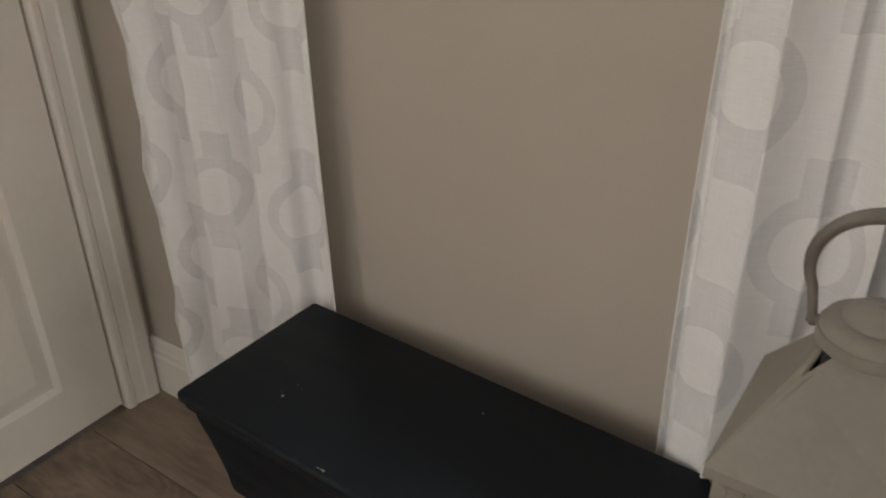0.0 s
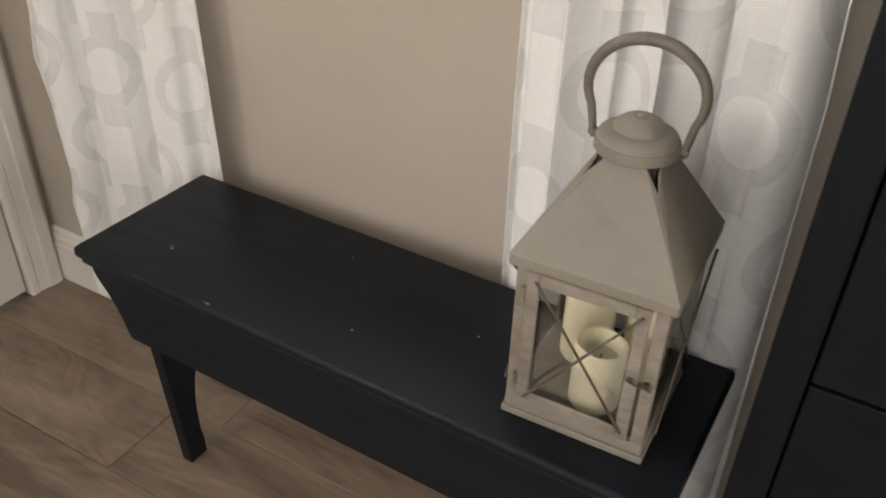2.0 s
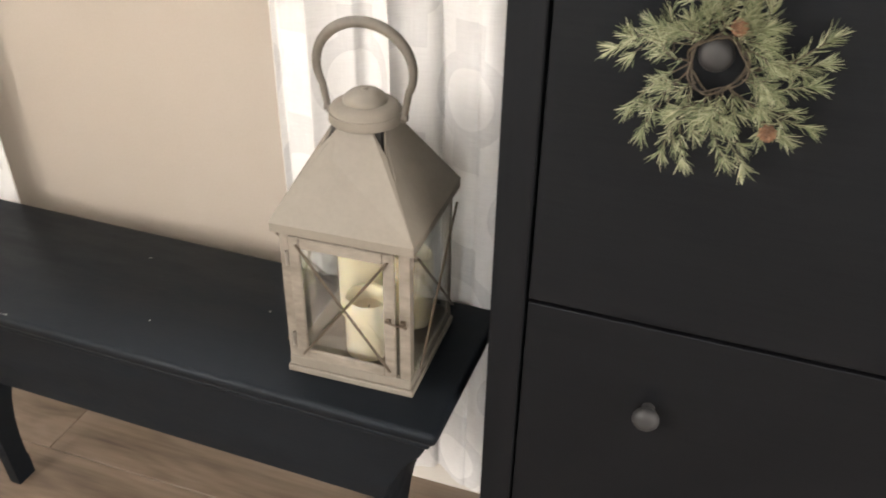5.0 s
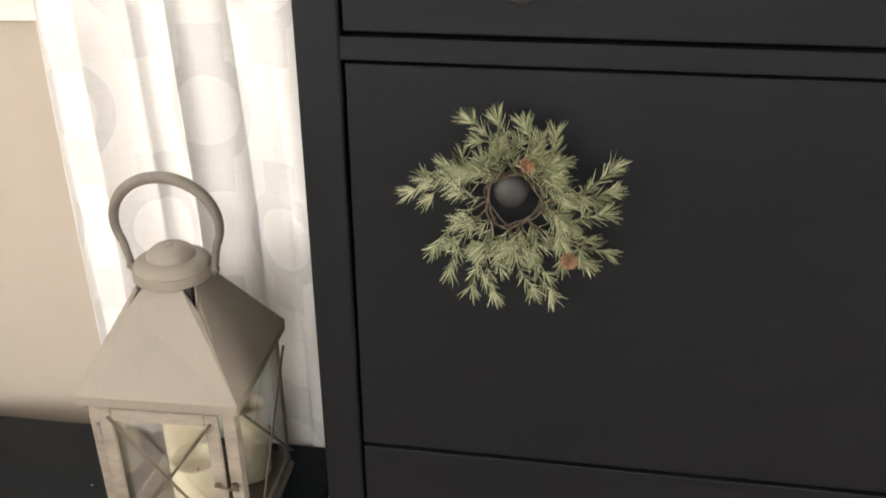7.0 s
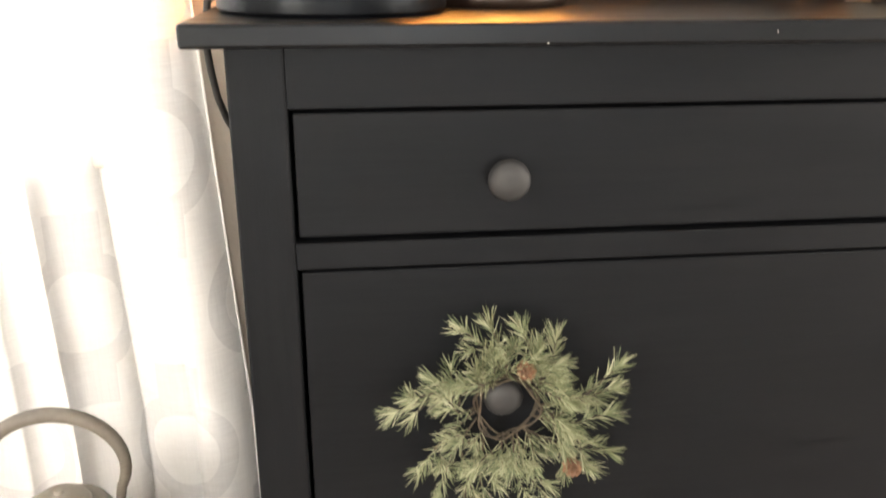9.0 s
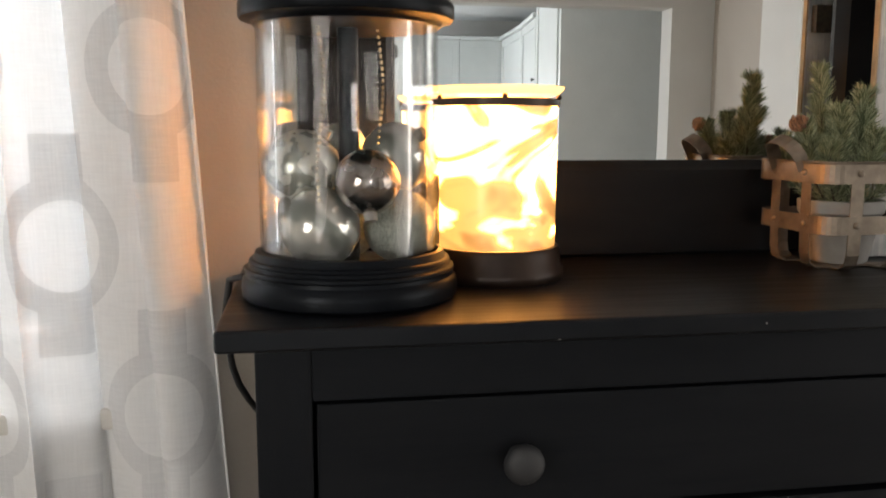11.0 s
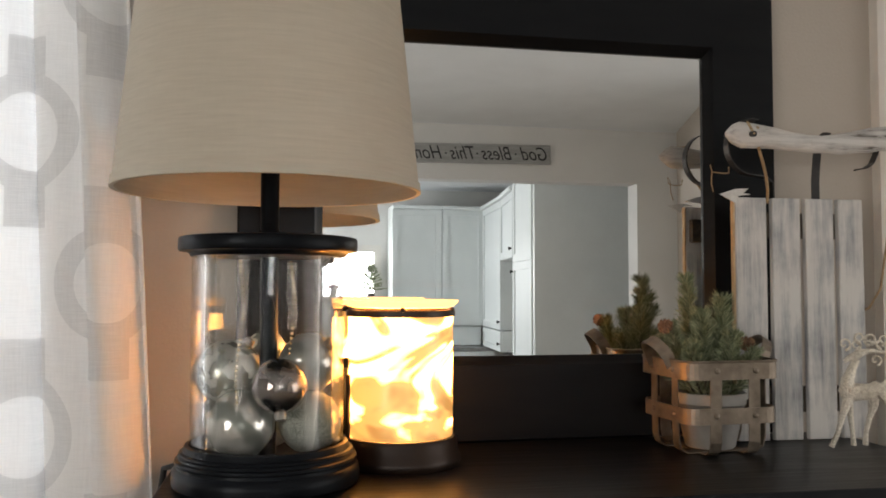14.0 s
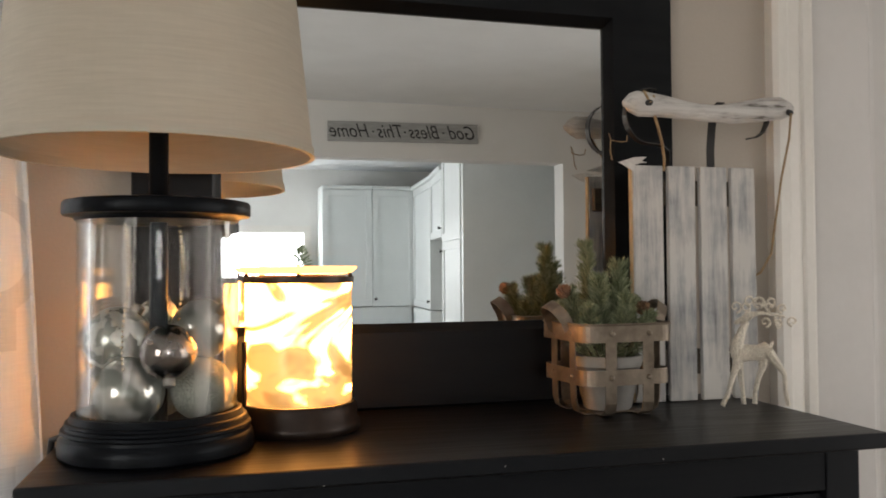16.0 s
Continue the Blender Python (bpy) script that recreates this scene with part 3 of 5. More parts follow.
def panel_door(name, w, h, m, mat, label, stile=0.118, bottom=0.125, knob_x=None):
    """A door leaf with two columns of sunk, raised-field panels; face to -y, foot at z = 0.01."""
    leaf = thing(name, m, label, "door", kind="structure")
    d = 0.034
    zs = [(bottom, 0.86), (1.02, h - 0.13)]
    bm = bmesh.new()
    box(bm, 0, stile, -d / 2, d / 2, 0.01, h)
    box(bm, w - stile, w, -d / 2, d / 2, 0.01, h)
    box(bm, stile, w - stile, -d / 2, d / 2, 0.01, zs[0][0])
    box(bm, stile, w - stile, -d / 2, d / 2, zs[0][1], zs[1][0])
    box(bm, stile, w - stile, -d / 2, d / 2, zs[1][1], h)
    part("door_frame", bm, mat, leaf)
    for z0, z1 in zs:
        x0, x1 = stile, w - stile
        bm = bmesh.new()
        ring = []
        for inset, y in ((0, -d / 2), (0.012, -d / 2 + 0.009), (0.018, -d / 2 + 0.009), (0.045, -d / 2 + 0.003), (0.05, -d / 2 + 0.003)):
            ring.append([bm.verts.new(p) for p in ((x0 + inset, y, z0 + inset), (x1 - inset, y, z0 + inset), (x1 - inset, y, z1 - inset), (x0 + inset, y, z1 - inset))])
        for a, b in zip(ring, ring[1:]):
            for k in range(4):
                bm.faces.new((a[k], a[(k + 1) % 4], b[(k + 1) % 4], b[k]))
        bm.faces.new(ring[-1])
        back = [bm.verts.new((v.co.x, d / 2 - 0.006, v.co.z)) for v in ring[0]]
        bm.faces.new(back[::-1])
        for k in range(4):
            bm.faces.new((ring[0][k], back[k], back[(k + 1) % 4], ring[0][(k + 1) % 4]))
        part("door_panel", bm, mat, leaf)
    return leaf


# door on the west wall: its face looks to +x
wm = ASKEW @ pose(ROOM_L, DOOR_L[1], 0, 0, 0, 90)
casing("door_casing", 0.082, DOOR_L[2], DOOR_L[0] - DOOR_L[1], wm)
panel_door("door_1", DOOR_L[0] - DOOR_L[1] - 0.006, DOOR_L[2] - 0.004, wm @ pose(0.003, 0.022, 0), M_DOOR, "white painted panel door, closed, in a white casing")
em = ASKEW @ pose(DOOR_R[0], 0, 0)
casing("door_casing", 0.072, DOOR_R[2], DOOR_R[1] - DOOR_R[0], em)
panel_door("door_2", DOOR_R[1] - DOOR_R[0] - 0.006, DOOR_R[2] - 0.004, em @ pose(0.003, 0.03, 0), M_DOORR, "pale grey-white panel door beside the black cabinet", stile=0.118)

# window
win = thing("window_1", ASKEW, "white framed window, bright with overcast daylight", "window", kind="structure")
bm = bmesh.new()
for x0, x1, z0, z1 in ((WIN[0] - 0.055, WIN[0], WIN[2] - 0.01, WIN[3] + 0.055), (WIN[1], WIN[1] + 0.055, WIN[2] - 0.01, WIN[3] + 0.055), (WIN[0], WIN[1], WIN[3], WIN[3] + 0.055)):
    box(bm, x0, x1, -0.016, 0.0, z0, z1, 0.003)
part("window_casing", bm, M_TRIM, win)
part("window_sill", cube(WIN[0] - 0.06, WIN[1] + 0.06, -0.045, 0.09, WIN[2] - 0.022, WIN[2], 0.004), M_TRIM, win)
part("window_apron", cube(WIN[0] - 0.055, WIN[1] + 0.055, -0.016, 0.0, WIN[2] - 0.075, WIN[2] - 0.022, 0.003), M_TRIM, win)
bm = bmesh.new()
mx = (WIN[0] + WIN[1]) / 2
for x0, x1, z0, z1 in ((WIN[0], WIN[0] + 0.045, WIN[2], WIN[3]), (WIN[1] - 0.045, WIN[1], WIN[2], WIN[3]), (mx - 0.03, mx + 0.03, WIN[2], WIN[3]), (WIN[0] + 0.045, WIN[1] - 0.045, WIN[3] - 0.045, WIN[3]), (WIN[0] + 0.045, WIN[1] - 0.045, WIN[2], WIN[2] + 0.05)):
    box(bm, x0, x1, 0.085, 0.13, z0, z1)
part("window_frame", bm, M_TRIM, win)
for x0, x1 in ((WIN[0] + 0.045, mx - 0.03), (mx + 0.03, WIN[1] - 0.045)):
    pane = part("pane", cube(x0, x1, 0.105, 0.109, WIN[2] + 0.05, WIN[3] - 0.045), M_GLASS, win)
    pane.visible_shadow = False
kw = thing("window_2", ASKEW, "small white kitchen window, bright with daylight", "window", kind="structure")
bm = bmesh.new()
for x0, x1, z0, z1 in ((KIT[0] - 0.07, KIT[0], KIT[2] - 0.07, KIT[3] + 0.07), (KIT[1], KIT[1] + 0.07, KIT[2] - 0.07, KIT[3] + 0.07), (KIT[0], KIT[1], KIT[3], KIT[3] + 0.07), (KIT[0], KIT[1], KIT[2] - 0.07, KIT[2])):
    box(bm, x0, x1, KIT_BACK, KIT_BACK + 0.02, z0, z1)
part("window_casing", bm, M_TRIM, kw)
part("window_sill", cube(KIT[0] - 0.05, KIT[1] + 0.05, KIT_BACK + 0.02, KIT_BACK + 0.12, KIT[2] - 0.03, KIT[2], 0.004), M_TRIM, kw)
# assumed opening out of view, put there for the east light
pw = thing("window_east_assumed", ASKEW, "assumed glazed opening, unseen, white frame", "window", kind="structure")
bm = bmesh.new()
for y0, y1, z0, z1 in ((EAST_GAP[0], EAST_GAP[0] + 0.06, EAST_GAP[2], EAST_GAP[3]), (EAST_GAP[1] - 0.06, EAST_GAP[1], EAST_GAP[2], EAST_GAP[3]), (EAST_GAP[0] + 0.06, EAST_GAP[1] - 0.06, EAST_GAP[3] - 0.06, EAST_GAP[3]), (EAST_GAP[0] + 0.06, EAST_GAP[1] - 0.06, EAST_GAP[2], EAST_GAP[2] + 0.06), (-1.48, -1.42, EAST_GAP[2] + 0.06, EAST_GAP[3] - 0.06)):
    box(bm, ROOM_R + 0.03, ROOM_R + 0.09, y0, y1, z0, z1)
part("window_frame", bm, M_TRIM, pw)

# frame for the added opening; no window is known here
ww = thing("window_west_added", ASKEW, "added white window frame, unseen, round the west fill lamp", "window", kind="structure")
bm = bmesh.new()
for y0, y1, z0, z1 in ((WEST_FILL_GAP[0], WEST_FILL_GAP[0] + 0.05, WEST_FILL_GAP[2], WEST_FILL_GAP[3]), (WEST_FILL_GAP[1] - 0.05, WEST_FILL_GAP[1], WEST_FILL_GAP[2], WEST_FILL_GAP[3]), (WEST_FILL_GAP[0] + 0.05, WEST_FILL_GAP[1] - 0.05, WEST_FILL_GAP[3] - 0.05, WEST_FILL_GAP[3]), (WEST_FILL_GAP[0] + 0.05, WEST_FILL_GAP[1] - 0.05, WEST_FILL_GAP[2], WEST_FILL_GAP[2] + 0.05), (-2.63, -2.57, WEST_FILL_GAP[2] + 0.05, WEST_FILL_GAP[3] - 0.05)):
    box(bm, ROOM_L - 0.09, ROOM_L - 0.03, y0, y1, z0, z1)
part("window_frame", bm, M_TRIM, ww)

# ---- curtains ----


def curtain(x0, x1, z0, z1, folds, seed, label, lean, flare=0.0, wavy=0.0):
    """A hanging panel in folds, its cloth wider than the space that it fills."""
    rnd = random.Random(seed)
    ph = [rnd.uniform(0, 6.28) for _ in range(6)]
    nu, nv = 150, 46
    bm = bmesh.new()
    uvl = bm.loops.layers.uv.new("UVMap")
    grid, us = [], []
    for j in range(nv + 1):
        v = j / nv
        z = z0 + (z1 - z0) * v
        row, arc, last = [], [], None
        s = 0.0
        amp = 0.014 + 0.005 * math.sin(3 * v + ph[0])
        for i in range(nu + 1):
            u = i / nu
            warp = u + 0.02 * math.sin(2 * math.pi * u * 2 + ph[1] + 0.8 * v)
            y = amp * math.sin(2 * math.pi * folds * warp + ph[2] + 0.35 * math.sin(2.2 * v + ph[3])) + 0.006 * math.sin(2 * math.pi * (folds * 2.3) * u + ph[4] + 1.5 * v)
            x = x0 + (x1 - x0) * u + 0.008 * math.sin(2 * math.pi * folds * 2 * u + ph[5]) + lean * (u - 0.5) * (1 - v) + flare * u * min(1 - v, 0.65) + 0.004 * math.sin(9 * v + ph[0]) * (1 if u < 0.03 or u > 0.97 else 0)
            x += wavy * (1 - u) ** 6 * (math.sin(17 * z + 1.0) + 0.6 * math.sin(39 * z) - 0.5)
            p = Vector((x, y, z))
            s += (p - last).length if last else 0
            last = p
            row.append(bm.verts.new(p))
            arc.append(s)
        grid.append(row)
        us.append(arc)
    for j in range(nv):
        for i in range(nu):
            f = bm.faces.new((grid[j][i], grid[j][i + 1], grid[j + 1][i + 1], grid[j + 1][i]))
            for lp, (a, c) in zip(f.loops, ((j, i), (j, i + 1), (j + 1, i + 1), (j + 1, i))):
                lp[uvl].uv = (us[a][c], z0 + (z1 - z0) * a / nv)
    root = thing("curtain", ASKEW @ pose(0, -0.058, 0), label, "curtain", "window curtains")
    cloth = part("cloth", bm, M_CURTAIN, root, smooth=True)
    hem = bmesh.new()
    for e, xs in ((0, x0), (1, x1)):
        pts = []
        for j in range(0, nv + 1):
            v = j / nv
            u = float(e)
            amp = 0.014 + 0.005 * math.sin(3 * v + ph[0])
            warp = u + 0.02 * math.sin(2 * math.pi * u * 2 + ph[1] + 0.8 * v)
            y = amp * math.sin(2 * math.pi * folds * warp + ph[2] + 0.35 * math.sin(2.2 * v + ph[3])) + 0.006 * math.sin(2 * math.pi * (folds * 2.3) * u + ph[4] + 1.5 * v)
            x = x0 + (x1 - x0) * u + 0.008 * math.sin(2 * math.pi * folds * 2 * u + ph[5]) + lean * (u - 0.5) * (1 - v) + flare * u * min(1 - v, 0.65) + 0.004 * math.sin(9 * v + ph[0])
            z = z0 + (z1 - z0) * v
            x += wavy * (1 - u) ** 6 * (math.sin(17 * z + 1.0) + 0.6 * math.sin(39 * z) - 0.5)
            pts.append((x, y, z))
        tube(hem, pts, 0.0011, 5)
    part("hem", hem, M_HEM, root, "rolled white stitched hem", smooth=True)
    return root


M_HEM = worn("white_hem_cotton", (0.70, 0.70, 0.69), (0.80, 0.80, 0.79), 60, (0.85, 0.95), 0.4)
curtain(-1.055, -0.672, 0.085, 2.25, 3.1, 3, "sheer white curtain with a grey trellis pattern, hanging beside the window", 0.06, wavy=0.009)
curtain(-0.092, 0.197, 0.075, 2.25, 3.2, 8, "sheer white trellis curtain hanging between bench and cabinet", 0.015, 0.134)
rod = thing("curtain_rod", ASKEW @ pose(0, -0.058, 2.262), "slim black curtain rod on two brackets", "curtain rod")
bm = tube(bmesh.new(), [(-1.2, 0, 0), (0.38, 0, 0)], 0.009, 12)
part("rod", bm, M_STEEL, rod, smooth=True)
for x in (-1.16, 0.34):
    part("bracket", cube(x - 0.008, x + 0.008, 0.0, 0.058, -0.012, 0.012, 0.002), M_STEEL, rod)

# ---- bench ----
BZ = 0.476


def bench():
    root = thing("bench", pose(0, 0, 0), "charcoal painted wooden bench with scalloped apron, slightly chipped", "bench")
    part("seat", cube(-0.682, 0.272, 0.627, 0.910, BZ - 0.021, BZ, 0.008, seg=4), M_BENCH, root, smooth=True)
    part("bead", cube(-0.672, 0.262, 0.6325, 0.6395, BZ - 0.031, BZ - 0.0215, 0.003, seg=3), M_BENCH, root, smooth=True)
    z1, z0 = BZ - 0.0215, 0.317

    def apron(y0, y1):
        left = [(-0.662, z1), (-0.662, 0.432), (-0.655, 0.418), (-0.640, 0.402), (-0.627, 0.385), (-0.618, 0.362), (-0.612, 0.345), (-0.606, 0.335), (-0.606, 0.322), (-0.60, z0)]
        right = [(-0.41 - x, z) for x, z in left[::-1]]
        bm = prism(left + right, y0, y1)
        bmesh.ops.bevel(bm, geom=[e for e in bm.edges if abs(e.verts[0].co.y - e.verts[1].co.y) < 1e-6], offset=0.002, segments=1, affect="EDGES")
        part("apron", bm, M_BENCH, root)

    apron(0.640, 0.660)
    apron(0.872, 0.892)
    for x in (-0.595, 0.167):
        half = [(0.660, 0.4535), (0.664, 0.30), (0.684, 0.0), (0.722, 0.0), (0.721, 0.045), (0.7175, 0.055), (0.7165, 0.10), (0.7185, 0.14), (0.725, 0.18), (0.737, 0.215), (0.752, 0.243), (0.766, 0.258)]
        poly = half + [(0.80, 0.272), (0.85, 0.285), (0.871, 0.30), (0.871, 0.4535)]
        bm = bmesh.new()
        a = [bm.verts.new((x, y, z)) for y, z in poly]
        b = [bm.verts.new((x + 0.022, y, z)) for y, z in poly]
        bm.faces.new(a)
        bm.faces.new(b[::-1])
        for i in range(len(poly)):
            j = (i + 1) % len(poly)
            bm.faces.new((a[i], b[i], b[j], a[j]))
        part("leg", bm, M_BENCH, root)
    chips = bmesh.new()
    rnd = random.Random(4)
    for cx, cy, n in ((-0.549, 0.709, 7), (-0.541, 0.735, 2), (-0.405, 0.636, 4), (-0.20, 0.70, 1), (-0.05, 0.78, 1), (-0.30, 0.84, 1)):
        for _ in range(n):
            x, y, r = cx + rnd.gauss(0, 0.004), cy + rnd.gauss(0, 0.0015), rnd.uniform(0.0006, 0.0018)
            k = rnd.randint(4, 6)
            top = [chips.verts.new((x + r * rnd.uniform(0.6, 1.6) * math.cos(6.283 * i / k), y + r * rnd.uniform(0.5, 1) * math.sin(6.283 * i / k), BZ + 0.0004)) for i in range(k)]
            chips.faces.new(top)
    tagged(part("paint_chips", chips, M_CHIP, root, "tiny pale chips in the paint"), kind="stuff")
    return root


bench()

# ---- lantern ----


def lantern(m):
    root = thing("lantern", m, "weathered taupe metal lantern with cross-wired glass sides, on the bench", "lantern")
    w = 0.089
    bm = bmesh.new()
    box(bm, -w, w, -w, w, 0.0, 0.010, 0.002)
    box(bm, -w + 0.003, w - 0.003, -w + 0.003, w - 0.003, 0.010, 0.026, 0.002)
    part("base", bm, M_LANT, root)
    for sx in (-1, 1):
        for sy in (-1, 1):
            bm = bmesh.new()
            x0, y0 = sx * (w - 0.004), sy * (w - 0.004)
            box(bm, min(x0, x0 - sx * 0.014), max(x0, x0 - sx * 0.014), min(y0, y0 - sy * 0.003), max(y0, y0 - sy * 0.003), 0.026, 0.222)
            box(bm, min(x0, x0 - sx * 0.003), max(x0, x0 - sx * 0.003), min(y0 - sy * 0.003, y0 - sy * 0.014), max(y0 - sy * 0.003, y0 - sy * 0.014), 0.026, 0.222)
            part("corner_post", bm, M_LANTW, root)
    part("top_rim", cube(-0.093, 0.093, -0.093, 0.093, 0.220, 0.234, 0.0015), M_LANT, root)
    # door on the front, its own frame
    door = part("door_frame", bmesh.new(), M_LANTW, root)
    bm = bmesh.new()
    yf0, yf1 = -w - 0.0015, -w + 0.0035
    for x0, x1, z0, z1 in ((-0.071, -0.056, 0.029, 0.217), (0.052, 0.067, 0.029, 0.217), (-0.056, 0.052, 0.201, 0.217), (-0.056, 0.052, 0.029, 0.044)):
        box(bm, x0, x1, yf0, yf1, z0, z1, 0.0012, seg=1)
    bm.to_mesh(door.data)
    bm.free()
    for side in range(4):
        r = pose(0, 0, 0, 0, 0, 90 * side)
        yy = -w + (0.006 if side == 0 else 0.004)
        bm = bmesh.new()
        box(bm, -0.074, 0.074, yy, yy + 0.002, 0.028, 0.220, m=r)
        g = part("glass_pane", bm, M_PANE, root, "slightly dusty clear glass")
        g.visible_shadow = False
        for s in (-1, 1):
            bm = bmesh.new()
            y = -w - 0.0035 - (0.002 if s > 0 else 0.0)
            xx = 0.060 if side == 0 else 0.074
            tube(bm, [(-s * xx, y, 0.040), (s * xx, y, 0.208)], 0.0017, 8)
            bmesh.ops.transform(bm, matrix=r, verts=bm.verts)
            part("cross_wire", bm, M_WIRE, root, "dark bronze wire", smooth=True)
    # roof: four sloping sheets, cut open at the top corners
    for side in range(4):
        a, t = 0.0935, 0.034
        bm = bmesh.new()
        outer = [(-a, -a, 0.234), (a, -a, 0.234), (t + 0.008, -t - 0.008, 0.3185), (t - 0.014, -t + 0.0015, 0.345), (-t + 0.014, -t + 0.0015, 0.345), (-t - 0.008, -t - 0.008, 0.3185)]
        f = [bm.verts.new(p) for p in outer]
        b = [bm.verts.new((p[0] * 0.98, p[1] + 0.0025, p[2] - 0.0012)) for p in outer]
        bm.faces.new(f)
        bm.faces.new(b[::-1])
        for i in range(6):
            j = (i + 1) % 6
            bm.faces.new((f[i], b[i], b[j], f[j]))
        bmesh.ops.transform(bm, matrix=pose(0, 0, 0, 0, 0, 90 * side), verts=bm.verts)
        part("roof_panel", bm, M_LANT, root)
    # A black block paints the shaded inside of the vent gaps.
    part("chimney", cube(-0.031, 0.031, -0.031, 0.031, 0.300, 0.346), M_NECK, root, "black block as the vent's dark inside, under the cap")
    prof = [(0, 0.3835), (0.0035, 0.3835), (0.0042, 0.3812), (0.006, 0.3815), (0.011, 0.3812), (0.018, 0.3785), (0.0240, 0.3740), (0.0268, 0.3695), (0.0270, 0.3672), (0.0285, 0.3668), (0.035, 0.3655), (0.0405, 0.3622), (0.0428, 0.3580), (0.0430, 0.3560), (0.0445, 0.3555), (0.0445, 0.3445), (0.0430, 0.3430), (0.030, 0.3430), (0, 0.3435)]
    part("cap", lathe(prof, 56), M_LANT, root, smooth=True)
    bm = bmesh.new()
    pts = [(-0.0475, 0, 0.346), (-0.0495, 0, 0.356)]
    for i in range(0, 33):
        a = radians(206 - i * 232 / 32)
        pts.append((0.0605 * math.cos(a), 0, 0.406 + 0.0545 * math.sin(a)))
    pts += [(0.0495, 0, 0.356), (0.0475, 0, 0.346)]
    tube(bm, pts, [0.0035, 0.0042] + [0.0045 + 0.0022 * math.sin(math.pi * i / 32) for i in range(33)] + [0.0042, 0.0035], 12)
    part("handle", bm, M_LANT_SHADED, root, "taupe ring handle, its shade put into the colour", smooth=True)
    for s in (-1, 1):
        bm = tube(bmesh.new(), [(s * 0.040, 0, 0.352), (s * 0.053, 0, 0.352)], 0.0045, 10)
        part("pivot", bm, M_LANT_SHADED, root, smooth=True)
    clasp = bmesh.new()
    box(clasp, 0.056, 0.062, yf0 - 0.003, yf0, 0.117, 0.124, 0.001)
    box(clasp, 0.073, 0.080, -w - 0.003, -w + 0.004, 0.114, 0.121, 0.001)
    tube(clasp, [(0.054, yf0 - 0.0035, 0.121), (0.063, yf0 - 0.0045, 0.119), (0.080, -w - 0.0045, 0.1165)], 0.0012, 8)
    ball(clasp, (0.0815, -w - 0.0045, 0.1162), 0.0024, 10)
    part("clasp", clasp, M_WIRE, root, "small dark metal clasp")
    for z in (0.06, 0.185):
        part("hinge", tube(bmesh.new(), [(-0.0735, yf0, z - 0.010), (-0.0735, yf0, z + 0.010)], 0.0025, 8), M_HINGE, root)
    return root


LM = pose(0.1275, 0.7685, BZ, 0, 0, 2.3)
lantern(LM)


def candle(x, y, r, h, label):
    """A hollow-topped pillar with a softly uneven rim, on the lantern's floor."""
    root = thing("pillar_candle", LM @ pose(x, y, 0.0262), label, "candle", "candles in the lantern")
    bm = lathe([(0, 0), (r - 0.002, 0), (r, 0.003), (r, h - 0.004), (r - 0.002, h), (r - 0.005, h - 0.001), (r - 0.007, h - 0.006), (r - 0.010, h - 0.020), (0.004, h - 0.024), (0, h - 0.024)], 40)
    for v in bm.verts:
        a = math.atan2(v.co.y, v.co.x)
        if v.co.z > h - 0.005:
            v.co.z += 0.0016 * math.sin(3 * a + x * 90) + 0.001 * math.sin(5 * a)
        v.co.x *= 1 + 0.006 * math.sin(2 * a + v.co.z * 60)
    part("wax_body", bm, M_WAX, root, smooth=True)
    part("wick", tube(bmesh.new(), [(0, 0, h - 0.025), (0.0015, 0, h - 0.016)], 0.001, 6), M_NECK, root)
    return root


candle(0.010, -0.040, 0.0305, 0.088, "short ivory pillar candle with a hollow top")
candle(-0.030, 0.036, 0.032, 0.130, "tall ivory pillar candle behind the short one")
candle(0.044, 0.042, 0.028, 0.110, "ivory pillar candle at the back of the lantern")

# ---- shoe cabinet ----
CX0, CX1, CY0, CY1, CZ = 0.313, 1.102, 0.699, 0.965, 1.27


def knob_mesh():
    return lathe([(0, 0), (0.008, 0), (0.0075, 0.006), (0.0068, 0.010), (0.009, 0.0125), (0.0140, 0.0155), (0.0158, 0.0195), (0.0156, 0.0230), (0.0132, 0.0270), (0.008, 0.0293), (0, 0.0300)], 36)


